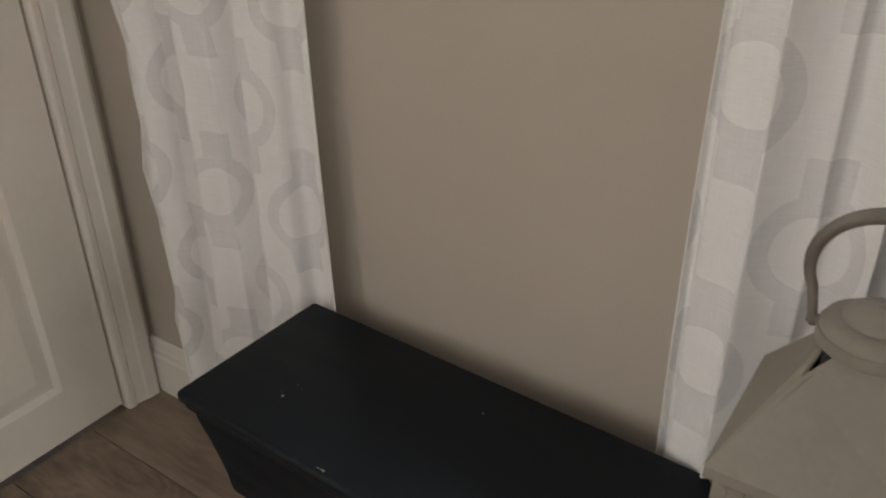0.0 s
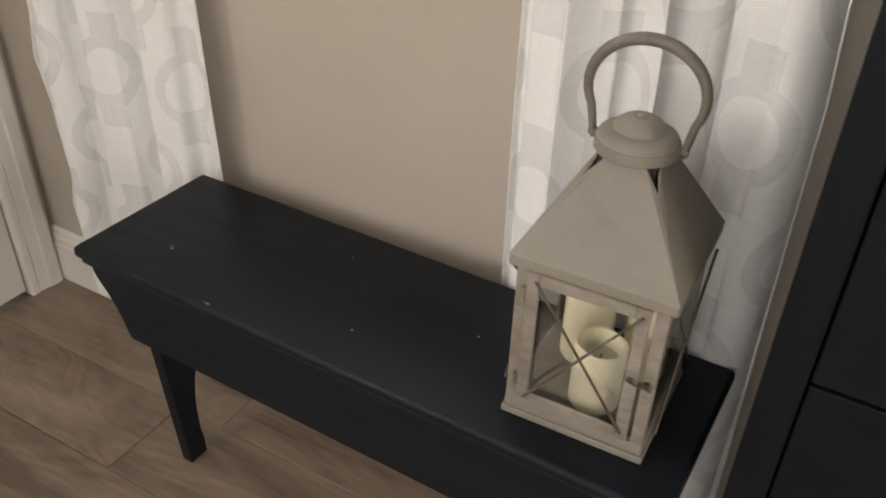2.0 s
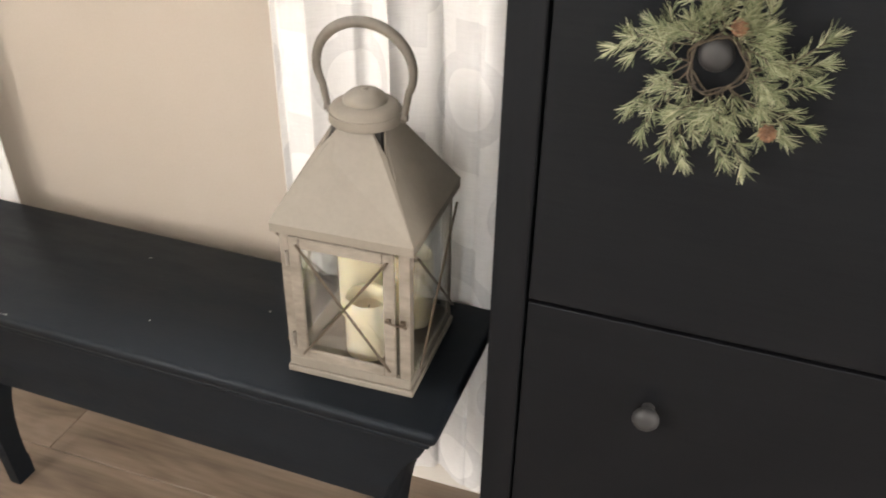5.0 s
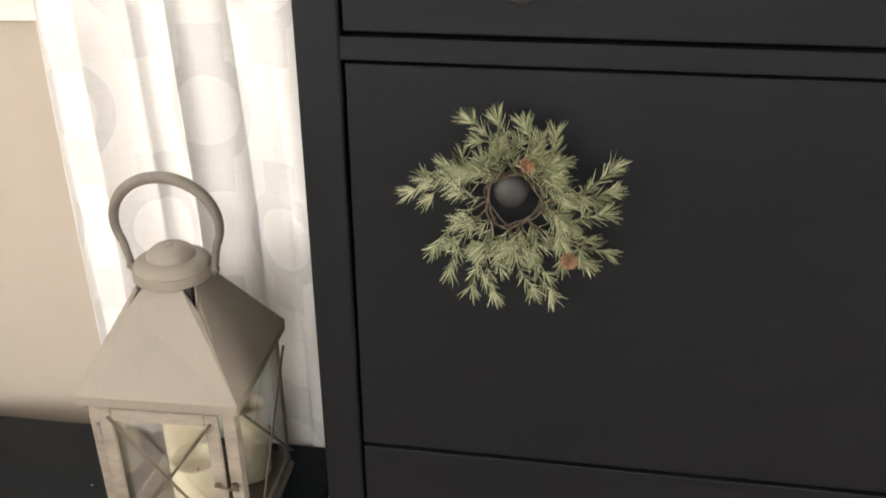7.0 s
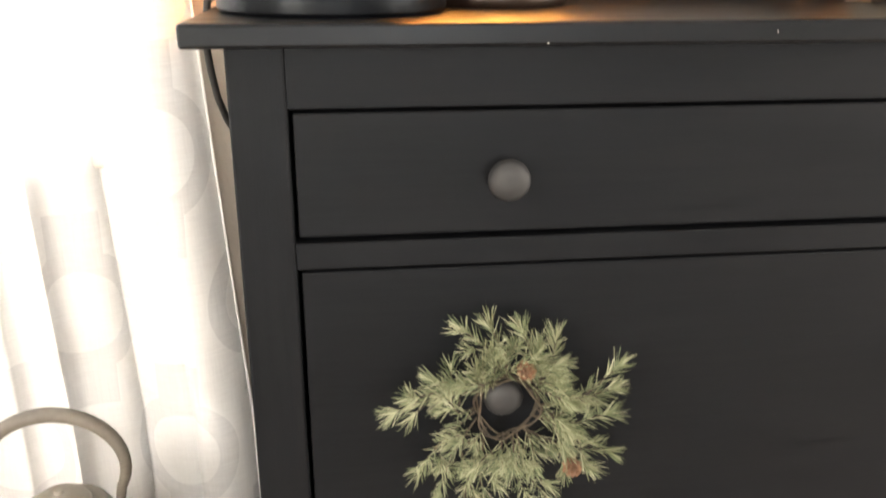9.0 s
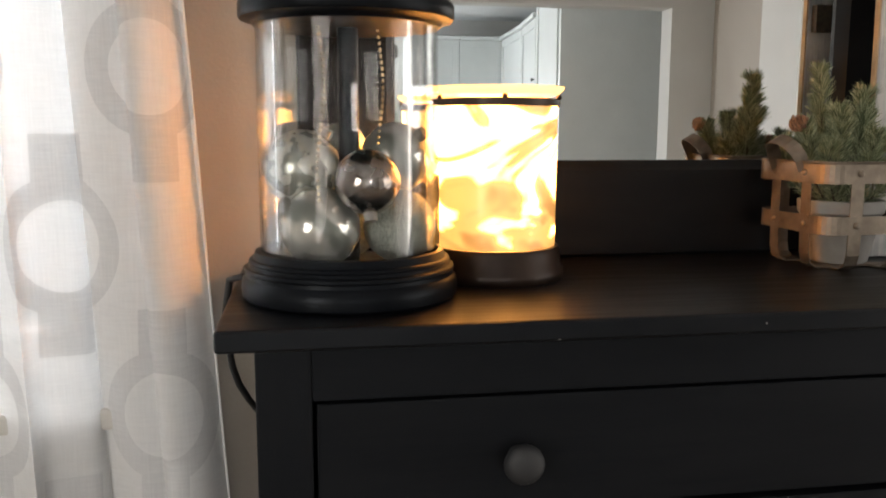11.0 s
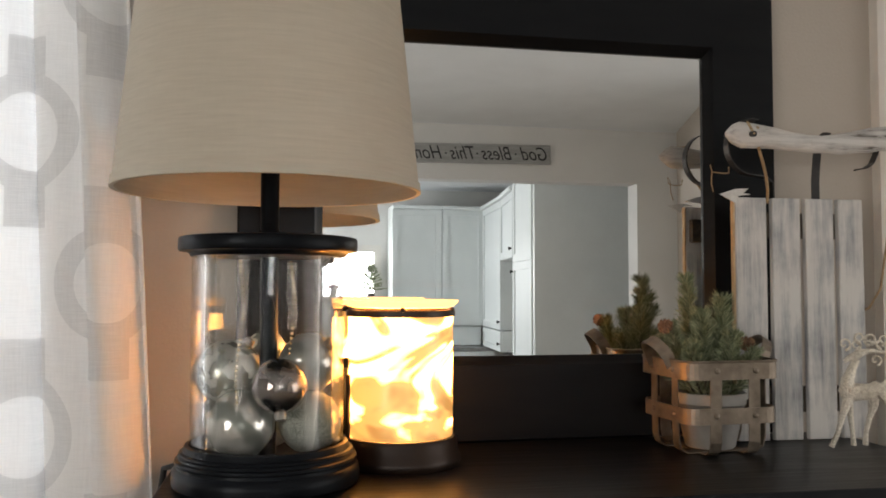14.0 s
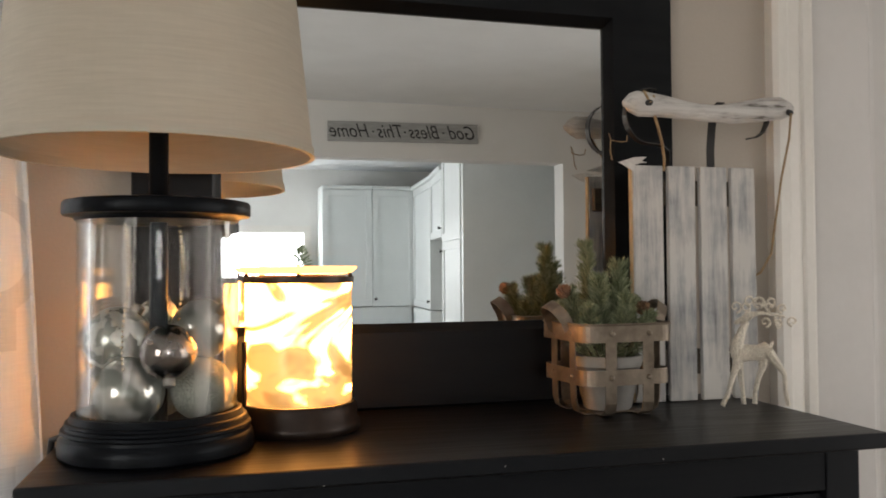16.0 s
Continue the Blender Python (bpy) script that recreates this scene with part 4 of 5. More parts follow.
def cabinet():
    root = thing("shoe_cabinet", pose(0, 0, 0), "tall black-brown wooden cabinet with drawer, flap fronts and round knobs", "cabinet")
    part("top", cube(0.287, 1.121, 0.676, CY1 + 0.012, CZ - 0.0165, CZ, 0.0025), M_CABTOP, root)
    for x in (CX0, CX1 - 0.041):
        part("side_post", cube(x, x + 0.041, CY0, CY0 + 0.03, 0.0, CZ - 0.0165, 0.002), M_CABV, root)
    for x in (CX0 + 0.002, CX1 - 0.02):
        part("side_panel", cube(x, x + 0.018, CY0 + 0.03, CY1, 0.0, CZ - 0.0165), M_CABV, root)
    part("back_panel", cube(CX0 + 0.02, CX1 - 0.02, CY1 - 0.008, CY1 - 0.002, 0.12, CZ - 0.0165), M_CAB, root)
    xi0, xi1 = CX0 + 0.041, CX1 - 0.041
    part("top_rail", cube(xi0, xi1, CY0 + 0.0015, CY0 + 0.022, 1.2085, CZ - 0.0165, 0.001), M_CAB, root)
    part("middle_rail", cube(xi0, xi1, CY0 + 0.0015, CY0 + 0.022, 1.0865, 1.1075, 0.001), M_CAB, root)
    part("bottom_rail", cube(xi0, xi1, CY0 + 0.0015, CY0 + 0.022, 0.145, 0.225, 0.001), M_CAB, root)
    part("bottom_board", cube(xi0, xi1, CY0 + 0.022, CY1 - 0.01, 0.19, 0.205), M_CAB, root)
    drawer = part("drawer_front", cube(xi0 + 0.003, xi1 - 0.003, CY0 + 0.005, CY0 + 0.024, 1.111, 1.205, 0.0015), M_CAB, root)
    up = part("flap_door", cube(xi0 + 0.003, xi1 - 0.003, CY0 + 0.005, CY0 + 0.024, 0.6585, 1.083, 0.0015), M_CAB, root)
    low = part("flap_door", cube(xi0 + 0.003, xi1 - 0.003, CY0 + 0.005, CY0 + 0.024, 0.229, 0.6535, 0.0015), M_CAB, root)
    for x in (0.512, 0.903):
        for z, p in ((1.157, drawer), (0.978, up), (0.540, low)):
            k = part("knob", knob_mesh(), M_KNOB, p, "round black lacquered knob", smooth=True)
            k.matrix_world = pose(x, CY0 + 0.005, z, 90, 0, 0)
    bm = bmesh.new()
    rnd = random.Random(9)
    for x, y, z in ((0.535, 0.6755, 1.2555), (0.70, 0.6755, 1.262), (0.86, 0.6755, 1.2588)):
        r = 0.0007
        bm.faces.new([bm.verts.new((x + r * rnd.uniform(0.6, 1.4) * math.cos(i), y, z + r * math.sin(i))) for i in (0, 1.3, 2.4, 3.6, 5)])
    tagged(part("paint_chips", bm, M_CHIP, root, "tiny pale chips on the edge"), kind="stuff")
    return root


cabinet()

# ---- greenery ----


def needles(bm, p, d, n, length, width, spread, rnd, reach=1.0):
    """Thin three-sided needles that stand round a twig from p along d."""
    d = d.normalized()
    s = d.orthogonal().normalized()
    t = d.cross(s)
    for i in range(n):
        k = rnd.random()
        a = rnd.uniform(0, 6.283)
        out = s * math.cos(a) + t * math.sin(a)
        lean = spread * rnd.uniform(0.6, 1.2) * (1 - 0.35 * k)
        way = (d * math.cos(lean) + out * math.sin(lean)).normalized()
        b = p + d * reach * k
        L = length * rnd.uniform(0.7, 1.15)
        q = way.orthogonal().normalized()
        r = way.cross(q)
        base = [bm.verts.new(b + width * (q * math.cos(x) + r * math.sin(x))) for x in (0, 2.09, 4.19)]
        mid = [bm.verts.new(b + way * L * 0.8 + width * 0.8 * (q * math.cos(x) + r * math.sin(x))) for x in (0, 2.09, 4.19)]
        tip = bm.verts.new(b + way * L)
        for j in range(3):
            bm.faces.new((base[j], base[(j + 1) % 3], mid[(j + 1) % 3], mid[j]))
            bm.faces.new((mid[j], mid[(j + 1) % 3], tip))


def cone(bm, c, r, rnd, d=Vector((0, -1, 0.2))):
    """A little cone of overlapping scales."""
    d = d.normalized()
    s = d.orthogonal().normalized()
    t = d.cross(s)
    for ring in range(6):
        k = ring / 5
        rr = r * (0.95 - 0.75 * k * k) if ring else r * 0.7
        for i in range(8 if ring < 4 else 5):
            a = 6.283 * (i + 0.5 * (ring % 2)) / (8 if ring < 4 else 5)
            o = s * math.cos(a) + t * math.sin(a)
            p = c + d * r * (1.5 * k - 0.7)
            e = p + o * rr + d * r * 0.25
            side = d.cross(o) * r * 0.33
            q = [p, p + o * rr * 0.6 + side, e, p + o * rr * 0.6 - side]
            lift = d * r * 0.12
            top, low = [bm.verts.new(x + lift) for x in q], [bm.verts.new(x - lift) for x in q]
            bm.faces.new(top)
            bm.faces.new(low[::-1])
            for j in range(4):
                bm.faces.new((top[j], low[j], low[(j + 1) % 4], top[(j + 1) % 4]))


def wreath():
    c = Vector((0.514, 0.683, 0.970))
    root = thing("wreath", Matrix.Translation(c), "small artificial pine wreath with little cones, hung on a cabinet knob", "wreath")
    rnd = random.Random(21)
    ring, green = bmesh.new(), bmesh.new()
    R = 0.025
    for k in range(3):
        pts = [((R + 0.003 * math.sin(3 * a + k)) * math.cos(a), 0.004 * math.sin(2 * a + 2 * k) - 0.003 * k, (R + 0.003 * math.cos(4 * a + k)) * math.sin(a)) for a in [2 * math.pi * i / 40 for i in range(41)]]
        tube(ring, pts, 0.0009, 6)

    def sprig(deg, reach, sweep, lift):
        """A bent twig with brushes of needles along it and a tuft at its end."""
        a = radians(deg)
        o, tg = Vector((math.cos(a), 0, math.sin(a))), Vector((-math.sin(a), 0, math.cos(a)))
        p0 = (o - sweep * tg).normalized() * R
        tip = o * reach + Vector((0, lift, 0))
        mid = p0.lerp(tip, 0.55) - tg * sweep * 0.012 + Vector((0, lift * 0.4, 0))
        tube(ring, [p0, mid, tip], [0.0009, 0.0008, 0.0006], 5)
        for b, e, n in ((p0, mid, 19), (mid, tip, 26)):
            needles(green, b.lerp(e, 0.25), e - b, n, 0.0152, 0.00039, 0.88, rnd, (e - b).length * 0.8)
        needles(green, tip, tip - mid + Vector((0, rnd.uniform(-0.01, 0.004), 0)), 24, 0.0180, 0.00039, 0.78, rnd, 0.004)
        for side in (-1, 1):
            if rnd.random() < 0.85:
                b = p0.lerp(tip, rnd.uniform(0.4, 0.75))
                e = b + (o * 0.75 + side * tg).normalized() * rnd.uniform(0.010, 0.018) + Vector((0, rnd.uniform(-0.010, 0.002), 0))
                tube(ring, [b, e], [0.0007, 0.0005], 5)
                needles(green, b.lerp(e, 0.4), e - b, 20, 0.0155, 0.00039, 0.72, rnd, (e - b).length * 0.6)

    # long sprigs round the rim leave gaps at the left, the top right and the foot
    for deg, reach in ((101, 0.073), (115, 0.080), (150, 0.062), (164, 0.074), (175, 0.088), (214, 0.082), (231, 0.086), (248, 0.092), (260, 0.088), (284, 0.084), (293, 0.096), (320, 0.086), (332, 0.095), (356, 0.078), (8, 0.084), (23, 0.090), (59, 0.069), (69, 0.060), (81, 0.068)):
        sprig(deg, reach, rnd.uniform(0.2, 0.6), rnd.uniform(-0.016, -0.004))
    for i in range(17):
        deg = i * 137.5 % 360
        if abs(deg - 196) > 9:
            sprig(deg, rnd.uniform(0.040, 0.054), rnd.uniform(-0.5, 0.6), rnd.uniform(-0.024, -0.010))
    part("twig_frame", ring, M_STEM, root, "brown wrapped wire twigs", smooth=True)
    tagged(part("needles", green, M_NEEDLE, root, "dusty pale green needles"), kind="stuff")
    for x, z in ((0.013, 0.039), (0.054, -0.052)):
        bm = bmesh.new()
        cone(bm, Vector((x, -0.016, z)), 0.0095, rnd)
        part("cone", bm, M_CONE, root, "small reddish brown cone")
    return root


wreath()

# ---- table lamp ----
LX, LY = 0.3885, 0.799


def table_lamp():
    root = thing("table_lamp", pose(LX, LY, CZ), "table lamp with glass cylinder base of baubles and oatmeal linen shade", "lamp")
    part("base", lathe([(0, 0), (0.087, 0), (0.0900, 0.003), (0.0905, 0.010), (0.0895, 0.0170), (0.0870, 0.0195), (0.0868, 0.0225), (0.0880, 0.0240), (0.0872, 0.0265), (0.0845, 0.0275), (0.0835, 0.0300), (0.0842, 0.0312), (0.0832, 0.0332), (0.0805, 0.0340), (0.0795, 0.0365), (0.0785, 0.0395), (0.0765, 0.0402), (0.0745, 0.0402), (0.0745, 0.0260), (0, 0.0260)], 72), M_BLACK, root, smooth=True)
    g = part("glass_cylinder", lathe([(0.0740, 0.0262), (0.0740, 0.2200), (0.0722, 0.2200), (0.0722, 0.0262), (0.0740, 0.0262)], 72), M_GLASS, root, "clear glass cylinder", smooth=True)
    g.visible_shadow = False
    part("lid", lathe([(0, 0.2205), (0.0755, 0.2205), (0.0765, 0.2225), (0.0785, 0.2245), (0.0860, 0.2255), (0.0872, 0.2275), (0.0872, 0.2365), (0.0860, 0.2390), (0.0810, 0.2400), (0, 0.2400)], 72), M_BLACK, root, smooth=True)
    part("stem", lathe([(0, 0.0262), (0.0085, 0.0262), (0.0085, 0.2204), (0, 0.2204)], 24), M_BLACK, root, smooth=True)
    part("neck", lathe([(0, 0.2402), (0.0105, 0.2402), (0.0105, 0.246), (0.0092, 0.248), (0.0092, 0.345), (0.013, 0.35), (0.013, 0.375), (0, 0.375)], 28), M_BLACK, root, smooth=True)
    z0, z1, r0, r1 = 0.286, 0.560, 0.1490, 0.1205
    shade = part("shade", lathe([(r0, z0), (r1, z1), (r1 - 0.0016, z1), (r0 - 0.0016, z0), (r0, z0)], 96), M_SHADE, root, "oatmeal linen drum shade", smooth=True)
    for r, z in ((r0, z0), (r1, z1)):
        bm = lathe([(r + 0.0012, z - 0.001), (r + 0.0008, z + 0.008), (r - 0.003, z + 0.008), (r - 0.003, z - 0.001), (r + 0.0012, z - 0.001)], 96)
        part("rim_tape", bm, M_SHADE, shade, smooth=True)
    bm = bmesh.new()
    for k in range(3):
        a = 2.094 * k + 0.5
        tube(bm, [(0.012 * math.cos(a), 0.012 * math.sin(a), 0.372), (0.06 * math.cos(a), 0.06 * math.sin(a), 0.43), ((r1 - 0.003) * math.cos(a), (r1 - 0.003) * math.sin(a), z1 - 0.006)], 0.0014, 6)
    part("spider", bm, M_WIRE, root, "shade carrier wires", smooth=True)
    bm = lathe([(0, 0.375), (0.012, 0.376), (0.013, 0.39), (0.026, 0.42), (0.030, 0.44), (0.024, 0.462), (0.010, 0.474), (0, 0.476)], 28)
    part("bulb", bm, M_POT, root, "unlit white bulb", smooth=True)
    return root


table_lamp()


def bauble(x, y, z, r, mat, label, cap):
    root = thing("bauble", pose(LX + x, LY + y, CZ + z), label, "ornament", "baubles in the lamp")
    part("ball", ball(bmesh.new(), (0, 0, 0), r, 40), mat, root, smooth=True)
    d = Vector(cap).normalized()
    bm = bmesh.new()
    m = d.to_track_quat("Z", "Y").to_matrix().to_4x4()
    lathe([(0, r - 0.0008), (0.0055, r - 0.0008), (0.0058, r + 0.001), (0.0054, r + 0.006), (0.003, r + 0.007), (0, r + 0.007)], 20, bm, m)
    part("cap", bm, M_HINGE, root, "crimped silver cap", smooth=True)


bauble(-0.025, -0.022, 0.0600, 0.0328, M_BALL[0], "silver bauble with pale swirls", (-0.7, -0.2, 0.5))
bauble(0.0410, -0.010, 0.0590, 0.0305, M_BALL[1], "sage green glitter bauble", (0.7, 0.3, -0.6))
bauble(0.012, -0.045, 0.0980, 0.0260, M_BALL[2], "small mirror-bright bronze bauble", (0.05, -0.35, -1))
bauble(-0.0385, 0.012, 0.1060, 0.0325, M_BALL[3], "frosted sage silver bauble", (0.5, 0.0, 0.8))
bauble(0.0400, 0.010, 0.1150, 0.0300, M_BALL[0], "silver bauble with frosted bands", (0.6, -0.5, 0.6))
bauble(-0.004, 0.047, 0.1240, 0.0215, M_BALL[3], "pale silver bauble at the back", (0.3, -0.6, 0.8))
bauble(0.0, 0.038, 0.0535, 0.0270, M_BALL[1], "sage bauble at the back of the cylinder", (0, 0.3, 0.9))
gar = thing("bead_garland", pose(LX, LY, CZ), "fine gold bead strings hung inside the glass cylinder", "garland")
for x, y, z0 in ((-0.024, -0.056, 0.085), (0.022, -0.040, 0.128)):
    bm = bmesh.new()
    k = 0
    z = z0
    while z < 0.219:
        bmesh.ops.create_icosphere(bm, subdivisions=1, radius=0.0015, matrix=Matrix.Translation((x + 0.003 * math.sin(z * 45), y + 0.002 * math.cos(z * 60), z)))
        z += 0.0048
    part("bead_string", bm, M_BEAD, gar)
cab = thing("power_cable", pose(0, 0, 0), "black power cable running down behind the cabinet", "cable")
bm = bmesh.new()
tube(bm, [(LX - 0.082, LY + 0.03, CZ + 0.006), (0.296, 0.835, CZ + 0.011), (0.284, 0.848, CZ + 0.006), (0.278, 0.858, CZ - 0.03), (0.279, 0.866, CZ - 0.055), (0.281, 0.880, CZ - 0.082), (0.285, 0.900, CZ - 0.106), (0.291, 0.925, CZ - 0.128), (0.299, 0.950, CZ - 0.150), (0.311, 0.968, CZ - 0.178), (0.325, 0.9745, CZ - 0.21), (0.345, 0.9750, CZ - 0.3), (0.35, 0.9750, 0.4), (0.35, 0.9750, 0.15)], 0.0033, 10)
part("cable", bm, M_CABLE, cab, smooth=True)

# ---- wax warmer ----
WX, WY = 0.5285, 0.868


def wax_warmer():
    root = thing("wax_warmer", pose(WX, WY, CZ), "lit wax warmer of glowing amber swirl glass on a bronze base", "wax warmer")
    part("base", lathe([(0, 0), (0.064, 0), (0.066, 0.003), (0.066, 0.010), (0.063, 0.014), (0.0625, 0.026), (0.0600, 0.031), (0, 0.031)], 56), M_BRONZE, root, smooth=True)
    part("glass_body", lathe([(0.0570, 0.0315), (0.0575, 0.1600), (0.0555, 0.1600), (0.0550, 0.0315), (0.0570, 0.0315)], 64), M_GLOW, root, "glowing cream and amber swirl glass", smooth=True)
    part("collar", lathe([(0.0590, 0.1595), (0.0598, 0.1605), (0.0598, 0.1655), (0.0590, 0.1665), (0.0555, 0.1665), (0.0555, 0.1600), (0.0590, 0.1595)], 56), M_BRONZE, root, "dark bronze ring", smooth=True)
    part("dish", lathe([(0, 0.1685), (0.050, 0.1685), (0.058, 0.1705), (0.0625, 0.1745), (0.0635, 0.1770), (0.0615, 0.1770), (0.055, 0.1730), (0.048, 0.1715), (0, 0.1715)], 56), M_DISH, root, "amber glass wax dish", smooth=True)
    for a in (200, 265, 330):
        bm = bmesh.new()
        ball(bm, (0.0600 * math.cos(radians(a)), 0.0600 * math.sin(radians(a)), 0.1675), 0.0026, 10)
        part("screw", bm, M_BRONZE, root)
    for a in (196,):
        bm = bmesh.new()
        x, y = 0.0605 * math.cos(radians(a)), 0.0605 * math.sin(radians(a))
        tube(bm, [(x, y, 0.03), (x, y, 0.06), (x, y, 0.098)], 0.0026, 8)
        part("support_rod", bm, M_BRONZE, root)
    return root


wax_warmer()

# ---- mirror ----


def wall_mirror():
    x0, x1, z0, z1, w = 0.345, 1.045, 0.0, 0.62, 0.100
    m = ASKEW @ pose(0, -0.003, CZ + 0.0005)
    root = thing("wall_mirror", m, "large mirror in a wide black wooden frame, standing on the cabinet", "mirror")

    def member(name, pts):
        """Mitred frame member: outline pts = outer a, outer b, inner b, inner a in x and z, with a sloped inner lip."""
        bm = bmesh.new()
        (ax, az), (bx, bz), (cx, cz), (dx, dz) = pts
        rings = []
        for (ox, oz), (ix, iz) in (((ax, az), (dx, dz)), ((bx, bz), (cx, cz))):
            lp = [(0, 0.0), (0, -0.022), (0.03, -0.026), (0.90, -0.026), (0.93, -0.022), (1.0, -0.014), (1.0, 0.0)]
            rings.append([bm.verts.new((ox + (ix - ox) * k, y, oz + (iz - oz) * k)) for k, y in lp])
        a, b = rings
        bm.faces.new(a)
        bm.faces.new(b[::-1])
        for i in range(len(a)):
            j = (i + 1) % len(a)
            bm.faces.new((a[i], b[i], b[j], a[j]))
        part(name, bm, M_FRAME, root)

    i0, i1, j0, j1 = x0 + w, x1 - w, z0 + 0.105, z1 - w - 0.023
    member("frame_side", ((x0, z0), (x0, z1), (i0, j1), (i0, j0)))
    member("frame_side", ((x1, z1), (x1, z0), (i1, j0), (i1, j1)))
    member("frame_rail", ((x1, z0), (x0, z0), (i0, j0), (i1, j0)))
    member("frame_rail", ((x0, z1), (x1, z1), (i1, j1), (i0, j1)))
    part("mirror_glass", cube(i0 - 0.004, i1 + 0.004, -0.011, -0.006, j0 - 0.004, j1 + 0.004), M_MIRROR, root, "clear silvered mirror glass")
    return root


wall_mirror()

# ---- strip basket with sprig ----
BM_ = pose(0.902, 0.893, CZ, 0, 0, 4)


def basket():
    root = thing("strip_basket", BM_, "small basket of riveted galvanised metal strips, warm lit, with two handles", "basket")

    def loop(h, r, z, n=7):
        pts = []
        for k, (cx, cy) in enumerate(((1, 1), (-1, 1), (-1, -1), (1, -1))):
            for i in range(n):
                a = radians(90 * k + 90 * i / (n - 1))
                pts.append((cx * (h - r) + r * math.cos(a), cy * (h - r) + r * math.sin(a), z))
        return pts + [pts[0]]

    for name, h, z, wd in (("rim_band", 0.0605, 0.097, 0.020), ("middle_band", 0.0585, 0.046, 0.018)):
        bm = bmesh.new()
        p = loop(h, 0.018, z)
        inner = loop(h - 0.0014, 0.0166, z)
        n = len(p) - 1
        quad = [[bm.verts.new((x, y, z + s * wd / 2)) for x, y, _ in q[:-1]] for q, s in ((p, -1), (p, 1), (inner, 1), (inner, -1))]
        for a, b in zip(quad, quad[1:] + quad[:1]):
            for i in range(n):
                bm.faces.new((a[i], a[(i + 1) % n], b[(i + 1) % n], b[i]))
        part(name, bm, M_GALV, root)
    bm = bmesh.new()
    tube(bm, loop(0.0605, 0.018, 0.1075), 0.0016, 6)
    part("rim_wire", bm, M_GALV, root, smooth=True)
    for side in range(4):
        r = pose(0, 0, 0, 0, 0, 90 * side)
        for x in (-0.024, 0.025):
            bm = bmesh.new()
            h = 0.0570
            strap(bm, [(x, -h, 0.102), (x, -h, 0.050), (x, -h + 0.001, 0.016), (x, -h + 0.004, 0.006), (x, -h + 0.012, 0.0014), (x, 0.0, 0.0012 + 0.0009 * (side % 2))], (1, 0, 0), 0.0145, 0.0012)
            bmesh.ops.transform(bm, matrix=r, verts=bm.verts)
            part("upright_strip", bm, M_GALV, root)
            for z, hh in ((0.097, 0.0607), (0.046, 0.0587)):
                bm = bmesh.new()
                lathe([(0.0034, -0.0005), (0.0032, 0.0012), (0.0018, 0.0022), (0, 0.0025)], 12, bm, r @ pose(x, -hh, z, 90, 0, 0))
                part("rivet", bm, M_GALV, root, smooth=True)
    for s in (-1, 1):
        bm = bmesh.new()
        pts = []
        for i in range(15):
            a = math.pi * i / 14
            pts.append((s * (0.0590 + 0.018 * math.sin(a)), -0.022 * math.cos(a), 0.100 + 0.030 * math.sin(a) ** 0.7))
        strap(bm, pts, (s * 0.85, 0, -0.5), 0.015, 0.0012)
        part("handle", bm, M_GALV, root)
    return root


basket()
pot = thing("potted_sprig", BM_ @ pose(0.0, -0.004, 0.0030), "frosted pine sprig in a pale grey pot inside the basket", "potted plant")
part("pot", lathe([(0, 0), (0.027, 0), (0.029, 0.002), (0.0395, 0.050), (0.0415, 0.052), (0.0425, 0.064), (0.0405, 0.065), (0.0375, 0.062), (0.036, 0.054), (0, 0.052)], 44), M_POT, pot, smooth=True)
rnd = random.Random(5)
stems, green = bmesh.new(), bmesh.new()
# leaning brushes: foot to tip, the tallest at the back
for dx, dy, top, fat in ((-0.012, 0.030, 0.192, 1.15), (0.014, -0.008, 0.166, 1.3), (-0.050, -0.004, 0.136, 1.1), (0.040, 0.012, 0.124, 1.1), (-0.040, -0.030, 0.116, 1.0), (0.004, -0.038, 0.126, 1.1), (0.042, -0.026, 0.108, 1.0), (-0.044, 0.036, 0.118, 1.05), (0.030, 0.042, 0.114, 1.0), (-0.018, -0.012, 0.146, 1.2), (-0.004, 0.008, 0.150, 1.2)):
    p0 = Vector((dx * 0.2, dy * 0.2, 0.050))
    p1 = Vector((dx * 0.75, dy * 0.75, 0.050 + (top - 0.05) * 0.42))
    p2 = Vector((dx, dy, top))
    tube(stems, [p0, p1, p2], [0.0016, 0.0013, 0.001], 5)
    needles(green, p0, p1 - p0, 150, 0.015, 0.00042, 1.0, rnd, (p1 - p0).length)
    for k in range(6):
        b, e = p1.lerp(p2, k / 6), p1.lerp(p2, (k + 1) / 6)
        sway = Vector((rnd.uniform(-0.004, 0.004), rnd.uniform(-0.004, 0.004), 0))
        needles(green, b + sway, e - b, int(170 * fat), (0.0185 - 0.0008 * k) * fat * rnd.uniform(0.85, 1.15), 0.00036, 1.0, rnd, (e - b).length)
    needles(green, p2, p2 - p1, 150, 0.0150 * fat, 0.00036, 0.95, rnd, 0.002)
part("twig_frame", stems, M_STEM, pot)
tagged(part("needles", green, M_PINE, pot, "frosted green needles"), kind="stuff")
for c in ((-0.060, -0.006, 0.143), (0.040, -0.018, 0.122)):
    bm = bmesh.new()
    cone(bm, Vector(c), 0.0105, rnd, Vector((0.1, -1, 0.4)))
    part("cone", bm, M_CONE, pot, "small brown cone")

# ---- little sled ----


